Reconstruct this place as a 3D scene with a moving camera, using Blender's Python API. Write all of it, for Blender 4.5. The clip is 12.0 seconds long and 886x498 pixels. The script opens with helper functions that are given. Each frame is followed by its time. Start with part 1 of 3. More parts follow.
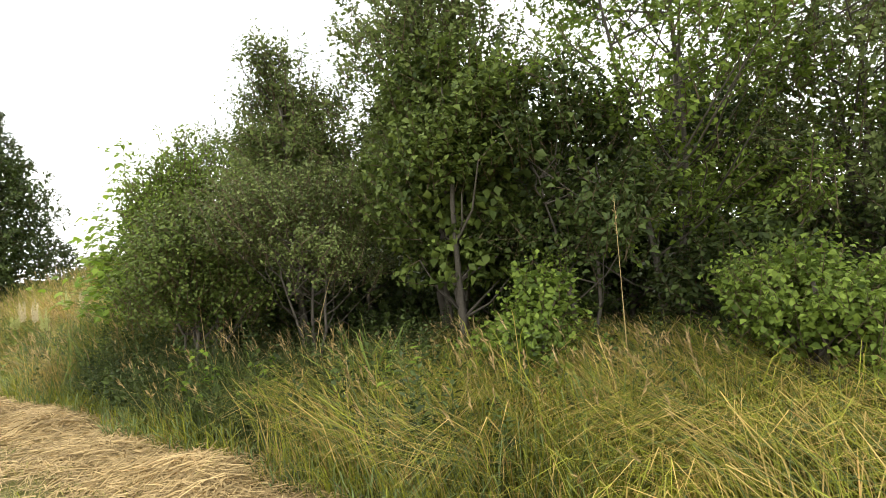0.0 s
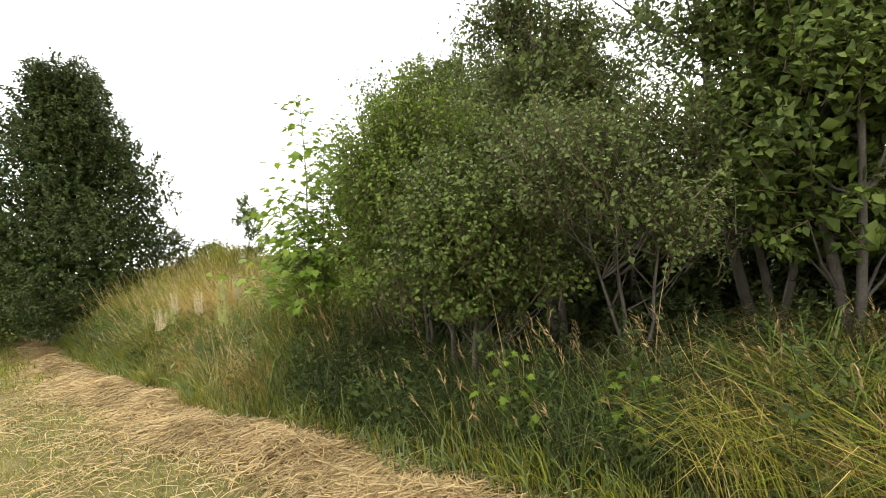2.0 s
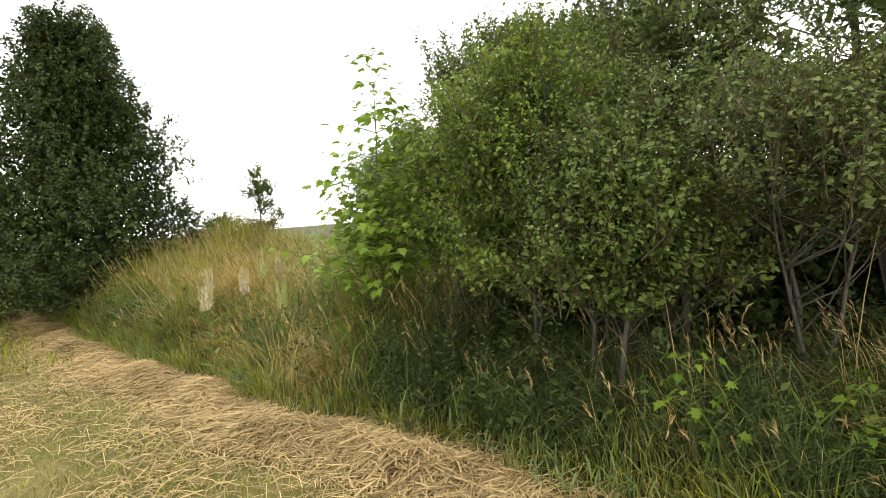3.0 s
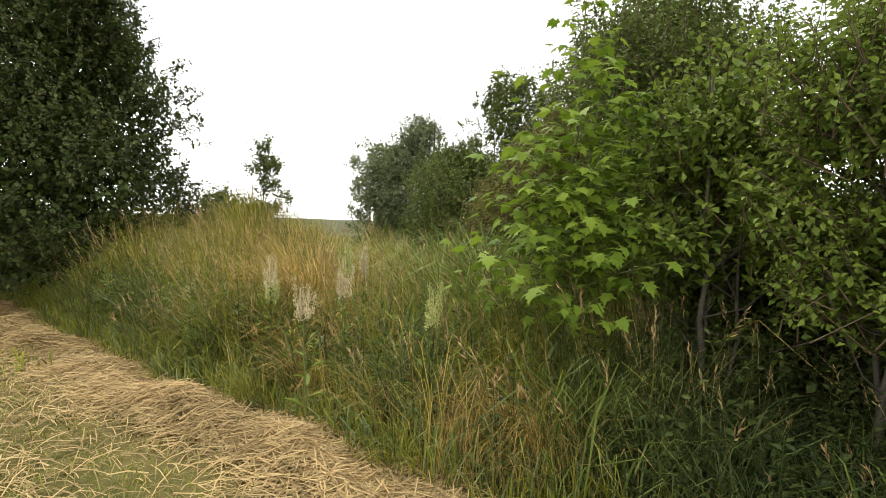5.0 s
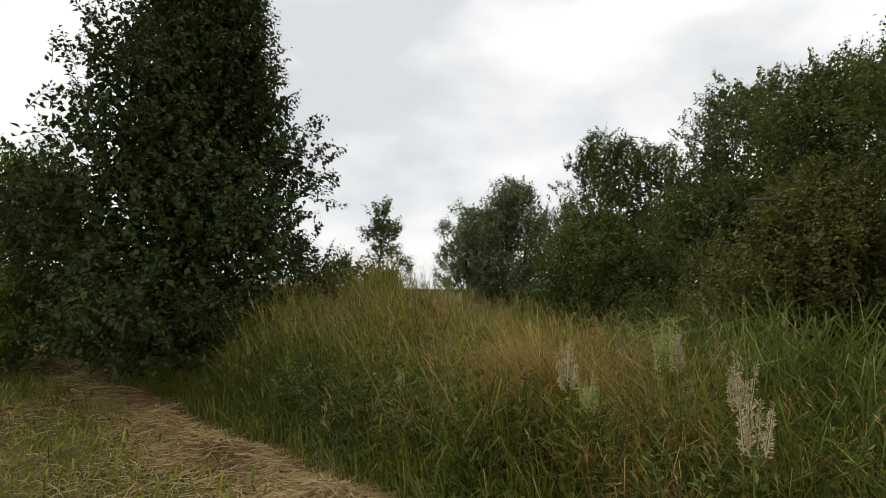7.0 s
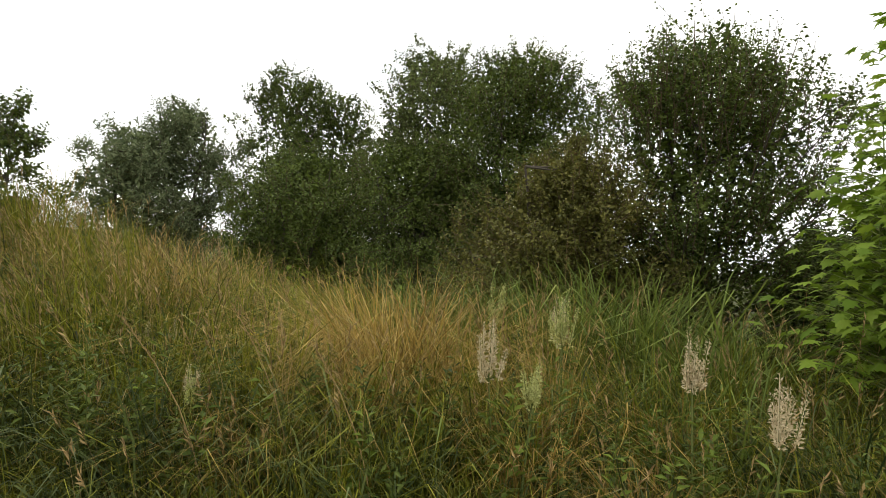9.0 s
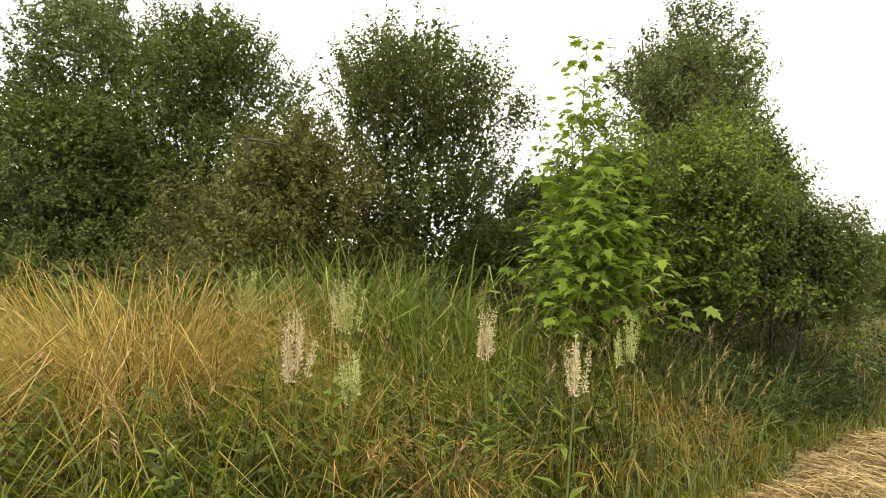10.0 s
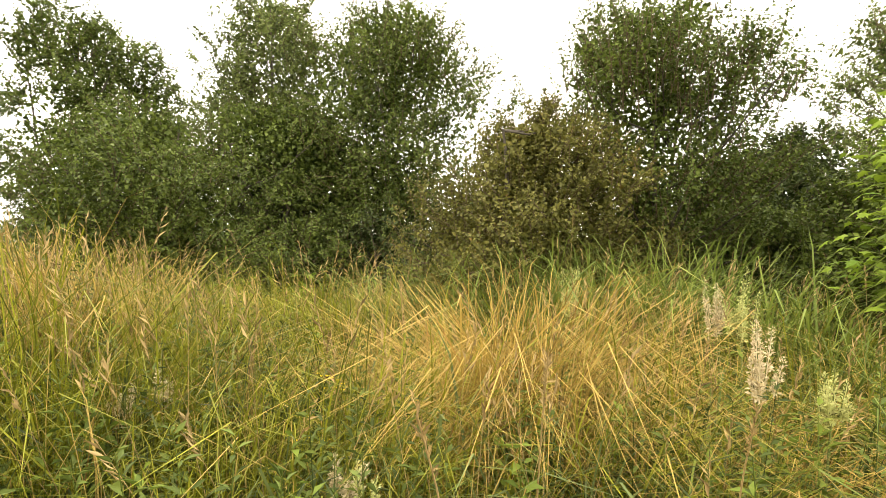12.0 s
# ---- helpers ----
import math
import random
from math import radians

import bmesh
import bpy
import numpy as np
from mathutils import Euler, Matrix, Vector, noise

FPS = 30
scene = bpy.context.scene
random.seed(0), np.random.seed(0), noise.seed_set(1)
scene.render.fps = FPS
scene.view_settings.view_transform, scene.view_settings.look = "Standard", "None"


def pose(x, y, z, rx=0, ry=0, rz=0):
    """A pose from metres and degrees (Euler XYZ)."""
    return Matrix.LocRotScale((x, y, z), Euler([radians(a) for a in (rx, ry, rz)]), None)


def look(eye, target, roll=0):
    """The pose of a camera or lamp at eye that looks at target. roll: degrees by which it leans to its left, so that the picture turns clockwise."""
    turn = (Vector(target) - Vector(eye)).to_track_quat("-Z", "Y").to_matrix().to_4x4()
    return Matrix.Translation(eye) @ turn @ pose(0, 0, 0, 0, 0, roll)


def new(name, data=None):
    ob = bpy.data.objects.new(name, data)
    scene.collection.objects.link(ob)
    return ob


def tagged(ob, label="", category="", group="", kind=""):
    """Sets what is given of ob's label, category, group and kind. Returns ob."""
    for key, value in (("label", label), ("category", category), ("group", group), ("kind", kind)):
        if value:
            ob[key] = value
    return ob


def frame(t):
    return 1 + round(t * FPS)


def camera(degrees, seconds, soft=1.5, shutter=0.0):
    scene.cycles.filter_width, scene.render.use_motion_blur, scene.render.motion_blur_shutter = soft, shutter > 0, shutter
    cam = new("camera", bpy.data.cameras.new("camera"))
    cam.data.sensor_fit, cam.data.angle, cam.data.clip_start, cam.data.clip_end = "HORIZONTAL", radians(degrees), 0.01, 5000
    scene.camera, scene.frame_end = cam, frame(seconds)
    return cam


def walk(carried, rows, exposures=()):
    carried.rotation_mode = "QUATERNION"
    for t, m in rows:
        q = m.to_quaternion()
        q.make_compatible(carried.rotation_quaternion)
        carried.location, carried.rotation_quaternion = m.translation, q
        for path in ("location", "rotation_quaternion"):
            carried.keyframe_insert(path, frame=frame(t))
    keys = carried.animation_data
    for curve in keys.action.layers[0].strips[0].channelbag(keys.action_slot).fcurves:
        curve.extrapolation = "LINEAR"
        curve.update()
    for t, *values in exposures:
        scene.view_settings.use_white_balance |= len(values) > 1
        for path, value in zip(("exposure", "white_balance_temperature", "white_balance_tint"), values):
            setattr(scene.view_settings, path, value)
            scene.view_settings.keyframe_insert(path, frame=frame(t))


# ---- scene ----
# lens and path
WALK = [
    (0, look((-0.217, -0.032, 1.497), (3.837, 2.896, 1.468), -5.00)),
    (0.5, look((-0.245, 0.706, 1.440), (4.032, 3.291, 1.279), -4.14)),
    (1, look((-0.272, 1.375, 1.511), (3.621, 4.498, 1.212), -9.70)),
    (1.5, look((-0.314, 2.042, 1.519), (3.764, 4.915, 1.177), -3.86)),
    (2, look((-0.493, 2.780, 1.559), (3.326, 6.004, 1.432), -6.44)),
    (2.5, look((-0.526, 3.392, 1.550), (3.395, 6.495, 1.504), -4.40)),
    (3, look((-0.653, 4.063, 1.612), (3.252, 7.170, 1.301), -4.67)),
    (3.2, look((-0.665, 4.300, 1.625), (3.280, 7.369, 1.507), -4.19)),
    (4.8, look((-0.435, 6.482, 1.504), (3.850, 9.051, 1.304), 2.27)),
    (5, look((-0.458, 6.753, 1.527), (3.747, 9.448, 1.290), 1.96)),
    (5.2, look((-0.482, 7.049, 1.505), (3.503, 10.061, 1.285), 0.01)),
    (5.5, look((-0.560, 7.351, 1.476), (3.480, 10.261, 1.940), 0.72)),
    (6, look((-0.682, 8.104, 1.445), (2.889, 11.570, 1.929), -5.49)),
    (6.5, look((-0.763, 8.786, 1.530), (2.752, 12.319, 1.944), 3.43)),
    (7, look((-0.612, 9.359, 1.505), (3.440, 12.264, 1.872), 1.79)),
    (7.2, look((-0.569, 9.567, 1.508), (3.550, 12.387, 1.804), 0.05)),
    (8.8, look((-0.115, 11.172, 1.551), (4.866, 11.590, 1.706), -0.01)),
    (9, look((-0.002, 11.277, 1.521), (4.993, 11.055, 1.571), 4.08)),
    (9.5, look((0.295, 11.505, 1.488), (4.710, 9.160, 1.587), 5.45)),
    (10, look((0.497, 11.862, 1.459), (4.494, 8.859, 1.531), 2.30)),
    (10.5, look((0.730, 12.314, 1.425), (5.107, 9.898, 1.490), 4.37)),
    (11, look((1.021, 12.578, 1.432), (5.634, 10.663, 1.195), 5.40)),
    (11.5, look((1.260, 12.867, 1.509), (5.830, 10.849, 1.304), 1.51)),
    (12, look((1.477, 13.056, 1.523), (5.991, 10.909, 1.400), 0.93)),
]
cam = camera(78, 12.0, soft=0.75)
walk(cam, WALK, exposures=[(0, 0.98, 6500, 10), (3.2, 0.65, 6600, 10), (4.8, 0.5, 6700, 10), (5.3, 0.1, 6600, 10), (5.7, -0.65, 6500, 10),
                           (6.2, -1.25, 6500, 10), (6.6, -1.25, 6500, 10), (7.2, -0.6, 6500, 10), (8.8, -0.3, 6600, 10), (9.3, 0.2, 6700, 10), (9.8, 0.58, 7000, 10),
                           (10.5, 0.85, 7300, 11), (11, 1.15, 7500, 12), (12, 1.2, 7500, 12)])

# ---- light: a bright overcast sky, a soft sun behind the cloud
world = bpy.data.worlds.new("overcast_sky")
scene.world = world
world.use_nodes = True
wn, wl = world.node_tree.nodes, world.node_tree.links
wn.clear()
w_out = wn.new("ShaderNodeOutputWorld")
w_mix = wn.new("ShaderNodeMixShader")
w_blue, w_cloud = wn.new("ShaderNodeBackground"), wn.new("ShaderNodeBackground")
w_sky = wn.new("ShaderNodeTexSky")
w_sky.sky_type, w_sky.sun_disc = "NISHITA", False
SUN_UP, SUN_BEARING = 50.0, 42.0
w_sky.sun_elevation, w_sky.sun_rotation = radians(SUN_UP), radians(SUN_BEARING)
w_blue.inputs["Strength"].default_value = 0.1
w_cloud.inputs["Strength"].default_value = 2.0
w_co, w_map, w_noise, w_ramp = (wn.new("ShaderNodeTexCoord"), wn.new("ShaderNodeMapping"),
                                wn.new("ShaderNodeTexNoise"), wn.new("ShaderNodeValToRGB"))
w_map.inputs["Scale"].default_value = (1.0, 1.0, 2.2)
w_noise.inputs["Scale"].default_value, w_noise.inputs["Detail"].default_value = 2.3, 5.0
w_noise.inputs["Roughness"].default_value = 0.5
w_ramp.color_ramp.elements[0].position, w_ramp.color_ramp.elements[0].color = 0.36, (0.66, 0.68, 0.70, 1)
w_ramp.color_ramp.elements[1].position, w_ramp.color_ramp.elements[1].color = 0.58, (1.0, 0.995, 0.98, 1)
w_mix.inputs[0].default_value = 0.93
wl.new(w_co.outputs["Generated"], w_map.inputs[0])
wl.new(w_map.outputs[0], w_noise.inputs["Vector"])
wl.new(w_noise.outputs["Fac"], w_ramp.inputs[0])
wl.new(w_ramp.outputs[0], w_cloud.inputs["Color"])
wl.new(w_sky.outputs[0], w_blue.inputs["Color"])
wl.new(w_blue.outputs[0], w_mix.inputs[1])
wl.new(w_cloud.outputs[0], w_mix.inputs[2])
wl.new(w_mix.outputs[0], w_out.inputs[0])
sun = new("sun", bpy.data.lights.new("sun", "SUN"))
sun.data.energy, sun.data.angle, sun.data.color = 1.5, radians(16), (1.0, 0.95, 0.86)
sun.matrix_world = look((30 * math.sin(radians(SUN_BEARING)), 30 * math.cos(radians(SUN_BEARING)), 30 * math.tan(radians(SUN_UP))), (0, 0, 0))


# ---- materials
def leafy(name, dark, light, through_light=0.3, rough=0.58, third=None):
    """Thin living or dry leaf: colour varies leaf by leaf and in drifts."""
    m = bpy.data.materials.new(name)
    m.use_nodes = True
    n, l = m.node_tree.nodes, m.node_tree.links
    n.clear()
    out, mix = n.new("ShaderNodeOutputMaterial"), n.new("ShaderNodeMixShader")
    p, tr = n.new("ShaderNodeBsdfPrincipled"), n.new("ShaderNodeBsdfTranslucent")
    geo, ramp, co, no, add = (n.new("ShaderNodeNewGeometry"), n.new("ShaderNodeValToRGB"), n.new("ShaderNodeTexCoord"),
                              n.new("ShaderNodeTexNoise"), n.new("ShaderNodeMath"))
    no.inputs["Scale"].default_value, no.inputs["Detail"].default_value = 1.3, 3
    add.operation = "MULTIPLY_ADD"
    add.inputs[1].default_value, add.inputs[2].default_value = 0.55, 0.0
    half = n.new("ShaderNodeMath")
    half.operation = "MULTIPLY"
    half.inputs[1].default_value = 0.55
    e = ramp.color_ramp.elements
    e[0].position, e[0].color = 0.12, (*dark, 1)
    e[1].position, e[1].color = 0.82, (*light, 1)
    if third:
        k = e.new(0.93)
        k.color = (*third, 1)
    l.new(co.outputs["Object"], no.inputs["Vector"])
    l.new(no.outputs["Fac"], half.inputs[0])
    l.new(geo.outputs["Random Per Island"], add.inputs[0])
    l.new(half.outputs[0], add.inputs[2])
    l.new(add.outputs[0], ramp.inputs[0])
    l.new(ramp.outputs[0], p.inputs["Base Color"])
    l.new(ramp.outputs[0], tr.inputs["Color"])
    p.inputs["Roughness"].default_value = rough
    p.inputs["Specular IOR Level"].default_value = 0.2
    mix.inputs[0].default_value = through_light
    l.new(p.outputs[0], mix.inputs[1])
    l.new(tr.outputs[0], mix.inputs[2])
    l.new(mix.outputs[0], out.inputs[0])
    return m


def earthy(name, colours, scale=3.0, rough=0.95, bump=0.4, fine=40.0):
    """Soil, bark or mown turf: blotches at one scale, grain at another."""
    m = bpy.data.materials.new(name)
    m.use_nodes = True
    n, l = m.node_tree.nodes, m.node_tree.links
    p = n["Principled BSDF"]
    co, a, b, ramp, bp, mx = (n.new("ShaderNodeTexCoord"), n.new("ShaderNodeTexNoise"), n.new("ShaderNodeTexNoise"),
                              n.new("ShaderNodeValToRGB"), n.new("ShaderNodeBump"), n.new("ShaderNodeMath"))
    a.inputs["Scale"].default_value, a.inputs["Detail"].default_value = scale, 4
    b.inputs["Scale"].default_value, b.inputs["Detail"].default_value = fine, 5
    mx.operation = "MULTIPLY_ADD"
    mx.inputs[1].default_value = 0.5
    hb = n.new("ShaderNodeMath")
    hb.operation = "MULTIPLY"
    hb.inputs[1].default_value = 0.5
    e = ramp.color_ramp.elements
    e[0].position, e[0].color = 0.3, (*colours[0], 1)
    e[1].position, e[1].color = 0.7, (*colours[-1], 1)
    for k, c in enumerate(colours[1:-1]):
        e.new(0.3 + 0.4 * (k + 1) / (len(colours) - 1)).color = (*c, 1)
    l.new(co.outputs["Object"], a.inputs["Vector"])
    l.new(co.outputs["Object"], b.inputs["Vector"])
    l.new(b.outputs["Fac"], hb.inputs[0])
    l.new(a.outputs["Fac"], mx.inputs[0])
    l.new(hb.outputs[0], mx.inputs[2])
    l.new(mx.outputs[0], ramp.inputs[0])
    l.new(ramp.outputs[0], p.inputs["Base Color"])
    l.new(b.outputs["Fac"], bp.inputs["Height"])
    bp.inputs["Strength"].default_value, bp.inputs["Distance"].default_value = bump, 0.02
    l.new(bp.outputs[0], p.inputs["Normal"])
    p.inputs["Roughness"].default_value = rough
    p.inputs["Specular IOR Level"].default_value = 0.15
    return m


M_SOIL = earthy("meadow_soil", [(0.03, 0.036, 0.012), (0.05, 0.055, 0.018), (0.08, 0.08, 0.028)], 1.5)
M_TURF = earthy("mown_turf", [(0.05, 0.062, 0.014), (0.11, 0.095, 0.03), (0.20, 0.15, 0.06)], 1.6, fine=70)
M_BARK = earthy("grey_bark", [(0.06, 0.05, 0.04), (0.13, 0.115, 0.09)], 9, fine=70)
M_TWIG = earthy("brown_twig", [(0.07, 0.05, 0.03), (0.16, 0.12, 0.07)], 20, fine=90)
M_GREENSTEM = earthy("green_stem", [(0.08, 0.12, 0.03), (0.17, 0.18, 0.06)], 20, fine=90)
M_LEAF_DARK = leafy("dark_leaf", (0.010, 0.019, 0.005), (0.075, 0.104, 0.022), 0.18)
M_LEAF_MID = leafy("mid_leaf", (0.014, 0.030, 0.006), (0.145, 0.19, 0.036), 0.28)
M_LEAF_SOFT = leafy("soft_leaf", (0.022, 0.038, 0.010), (0.18, 0.22, 0.06), 0.3)
M_LEAF_LIGHT = leafy("light_leaf", (0.035, 0.065, 0.008), (0.20, 0.27, 0.04), 0.34)
M_LEAF_MAPLE = leafy("maple_leaf", (0.07, 0.14, 0.010), (0.23, 0.32, 0.035), 0.42)
M_LEAF_GREY = leafy("willow_leaf", (0.05, 0.08, 0.032), (0.25, 0.29, 0.14), 0.36)
M_LEAF_BROWN = leafy("hawthorn_leaf", (0.055, 0.065, 0.014), (0.19, 0.18, 0.042), 0.3, third=(0.20, 0.12, 0.035))
M_GRASS = leafy("meadow_grass", (0.026, 0.040, 0.006), (0.30, 0.31, 0.030), 0.28, third=(0.52, 0.39, 0.12))
M_GRASS_BLUE = leafy("bluish_grass", (0.03, 0.05, 0.014), (0.20, 0.25, 0.085), 0.24)
# meadow green darkened: thicket shade put into the blade colour
M_GRASS_SHADE = leafy("shade_tinted_grass", (0.012, 0.025, 0.006), (0.10, 0.13, 0.036), 0.2, third=(0.20, 0.18, 0.07))
M_GRASS_GOLD = leafy("golden_grass", (0.14, 0.085, 0.02), (0.62, 0.45, 0.15), 0.38, third=(0.55, 0.27, 0.10))
M_GRASS_RUST = leafy("rusty_grass", (0.12, 0.065, 0.012), (0.56, 0.40, 0.11), 0.3, third=(0.50, 0.23, 0.08))
M_REED = leafy("reed_blade", (0.03, 0.055, 0.008), (0.21, 0.27, 0.05), 0.28, third=(0.36, 0.33, 0.10))
M_STRAW = leafy("hay", (0.07, 0.045, 0.014), (0.56, 0.41, 0.19), 0.15, rough=0.7, third=(0.36, 0.20, 0.08))
M_STUBBLE = leafy("stubble", (0.13, 0.15, 0.03), (0.36, 0.31, 0.10), 0.25)
M_CREAM = leafy("cream_seed_spike", (0.42, 0.33, 0.19), (0.80, 0.70, 0.47), 0.3, third=(0.48, 0.30, 0.19))
M_LIMECREAM = leafy("pale_green_spike", (0.34, 0.38, 0.11), (0.60, 0.60, 0.26), 0.3)
M_YELLOW = leafy("yellow_flower", (0.6, 0.40, 0.01), (0.8, 0.6, 0.03), 0.2)


# ---- mesh helpers
def fast_mesh(name, v, f):
    """A mesh from arrays of vertices and of triangles."""
    v, f = np.asarray(v, np.float32), np.asarray(f, np.int32)
    me = bpy.data.meshes.new(name)
    me.vertices.add(len(v))
    me.vertices.foreach_set("co", v.ravel())
    me.loops.add(f.size)
    me.loops.foreach_set("vertex_index", f.ravel())
    me.polygons.add(len(f))
    me.polygons.foreach_set("loop_start", np.arange(0, f.size, 3, dtype=np.int32))
    me.update(calc_edges=True)
    return me


def solid(name, v, f, material, parent=None, label="", kind=""):
    me = fast_mesh(name, v, f)
    me.materials.append(material)
    ob = new(name, me)
    if parent:
        ob.parent = parent
    return tagged(ob, label=label, kind=kind)


def unit(a):
    return a / np.maximum(np.linalg.norm(a, axis=-1, keepdims=True), 1e-9)


def leaves(p, axis, normal, length, width, fold=0.25):
    """Folded leaf blades: base, two shoulders, tip."""
    axis = unit(axis)
    side = unit(np.cross(axis, normal))
    up = np.cross(side, axis)
    length, width = np.asarray(length)[:, None], np.asarray(width)[:, None]
    mid = p + axis * length * 0.45
    a = mid + side * width * 0.5 + up * width * fold
    b = mid - side * width * 0.5 + up * width * fold
    tip = p + axis * length - up * length * 0.12
    v = np.stack([p, a, tip, b], 1).reshape(-1, 3)
    k = np.arange(len(p))[:, None] * 4
    return v, np.concatenate([k + [0, 1, 2], k + [0, 2, 3]])


def blades(p, lean, height, width, bow, rng):
    """Grass blades of three joints that bow over in the direction of lean."""
    n = len(p)
    d = np.stack([np.cos(lean), np.sin(lean), 0 * lean], 1)
    s = np.stack([-np.sin(lean + rng.uniform(-1, 1, n)), np.cos(lean + rng.uniform(-1, 1, n)), 0 * lean], 1)
    h, w, b = height[:, None], width[:, None], bow[:, None]
    up = np.array([0, 0, 1.0])
    m1 = p + up * h * 0.5 + d * h * b * 0.2
    m2 = p + up * h * (0.82 - 0.14 * b) + d * h * b * 0.58
    tip = p + up * h * (1.0 - 0.42 * b) + d * h * b * 0.98
    v = np.stack([p - s * w * 0.4, p + s * w * 0.4, m1 - s * w * 0.5, m1 + s * w * 0.5, m2 - s * w * 0.36, m2 + s * w * 0.36, tip], 1)
    k = np.arange(n)[:, None] * 7
    f = np.concatenate([k + t for t in ([0, 1, 3], [0, 3, 2], [2, 3, 5], [2, 5, 4], [4, 5, 6])])
    return v.reshape(-1, 3), f


def tubes(lines, sides=5):
    """Tapered tubes: each line is (points, radii)."""
    vs, fs, at = [], [], 0
    ang = np.arange(sides) * 2 * math.pi / sides
    for pts, rad in lines:
        pts = np.asarray(pts, float)
        d = unit(np.gradient(pts, axis=0))
        ref = np.where(np.abs(d[:, 2:3]) > 0.9, [[1.0, 0, 0]], [[0, 0, 1.0]])
        a = unit(np.cross(d, ref))
        b = np.cross(d, a)
        ring = pts[:, None] + (a[:, None] * np.cos(ang)[None, :, None] + b[:, None] * np.sin(ang)[None, :, None]) * np.asarray(rad)[:, None, None]
        vs.append(ring.reshape(-1, 3))
        for i in range(len(pts) - 1):
            for j in range(sides):
                q = at + i * sides
                j2 = (j + 1) % sides
                fs += [(q + j, q + j2, q + sides + j2), (q + j, q + sides + j2, q + sides + j)]
        at += len(pts) * sides
    return np.concatenate(vs), np.array(fs)


def twigs(a, b, r):
    """Many straight three-sided twigs from a to b."""
    d = unit(b - a)
    ref = np.where(np.abs(d[:, 2:3]) > 0.9, [[1.0, 0, 0]], [[0, 0, 1.0]])
    x = unit(np.cross(d, ref))
    y = np.cross(d, x)
    v = []
    for k in range(3):
        o = (x * math.cos(k * 2.094) + y * math.sin(k * 2.094)) * r
        v += [a + o, b + o * 0.35]
    v = np.stack(v, 1).reshape(-1, 3)
    k = np.arange(len(a))[:, None] * 6
    f = np.concatenate([k + t for t in ([0, 2, 3], [0, 3, 1], [2, 4, 5], [2, 5, 3], [4, 0, 1], [4, 1, 5])])
    return v, f


def join(parts):
    vs, fs, at = [], [], 0
    for v, f in parts:
        vs.append(v)
        fs.append(np.asarray(f) + at)
        at += len(v)
    return np.concatenate(vs), np.concatenate(fs)


# ---- the lie of the land
EDGE = [(-60, 5.5), (-30, 3.9), (-6, 2.5), (-1, 2.05), (3, 1.9), (5.3, 2.0), (8, 2.08), (9.3, 2.16), (10.7, 2.26), (12.6, 2.36), (14.5, 2.6), (16.5, 2.95), (20, 3.3), (25, 3.6), (32, 4.5), (60, 12)]
EY, EX = np.array(EDGE).T


def edge_x(y):
    """Where the mown track ends and the rough grass begins."""
    return np.interp(y, EY, EX) + 0.07 * np.sin(y * 2.1) + 0.05 * np.sin(y * 5.3 + 1)


def wave(x, y, s, ph):
    return (np.sin(x * s + ph) * np.cos(y * s * 1.13 + ph * 1.7) + 0.6 * np.sin(x * s * 2.3 - y * s * 1.9 + ph * 3.1)) / 1.6


def ground_z(x, y):
    x, y = np.asarray(x, float), np.asarray(y, float)
    rough = np.clip((x - edge_x(y)) / 1.5, 0, 1)
    far = np.clip(1.5 - np.hypot(x - 4, y - 8) / 40, 0, 1)
    z = rough * (0.05 + 0.06 * wave(x, y, 0.9, 0.4)) * far
    # the meadow climbs to a hump and falls away towards the willows; the track climbs farther off
    climb = np.clip((y - 11.5) / 4.5, 0, 1)
    z = z + 0.8 * climb * climb * (3 - 2 * climb) * np.clip((x - 2.8) / 3.4, 0, 1) * np.clip((10.0 - x) / 3, 0, 1)
    z = z + 0.06 * np.clip(y - 19, 0, 25) * np.clip((10 - x) / 4, 0, 1) * np.clip((40 + x) / 30, 0, 1)
    return z - 0.2 * rough * np.exp(-((x - 8.8) ** 2 + (y - 11.8) ** 2) / 5.0)


gx = np.concatenate([[-3000, -900, -300, -120, -60, -35], np.arange(-22, 30.1, 0.4), [38, 60, 120, 300, 900, 3000]])
gy = np.concatenate([[-3000, -900, -300, -120, -60, -35], np.arange(-22, 44.1, 0.4), [55, 80, 140, 300, 900, 3000]])
GX, GY = np.meshgrid(gx, gy)
gv = np.stack([GX, GY, ground_z(GX, GY)], -1).reshape(-1, 3)
gi = (np.arange(len(gy) - 1)[:, None] * len(gx) + np.arange(len(gx) - 1)[None]).ravel()[:, None]
gf = np.concatenate([gi + [0, 1, len(gx) + 1], gi + [0, len(gx) + 1, len(gx)]])
tagged(solid("ground", gv, gf, M_SOIL), "earth and matted thatch under rough meadow grass", "ground", kind="structure")

py = np.arange(-30, 60.1, 0.35)
across = np.linspace(0, 1, 14)
PY = np.repeat(py[:, None], 14, 1)
PX = edge_x(PY) - 5.2 * across[None]
pv = np.stack([PX, PY, ground_z(PX, PY) + 0.02 + 0.012 * wave(PX, PY, 2.2, 1.0)], -1).reshape(-1, 3)
pi_ = (np.arange(len(py) - 1)[:, None] * 14 + np.arange(13)[None]).ravel()[:, None]
pf = np.concatenate([pi_ + [0, 15, 1], pi_ + [0, 14, 15]])
tagged(solid("mown_track", pv, pf, M_TURF), "mown grass track, yellowed stubble with cut hay lying on it", "path", kind="structure")


# ---- trees and shrubs
def thing(name, x, y, label, category, group=""):
    ob = new(name)
    ob.location = (x, y, float(ground_z(x, y)))
    return tagged(ob, label, category, group)


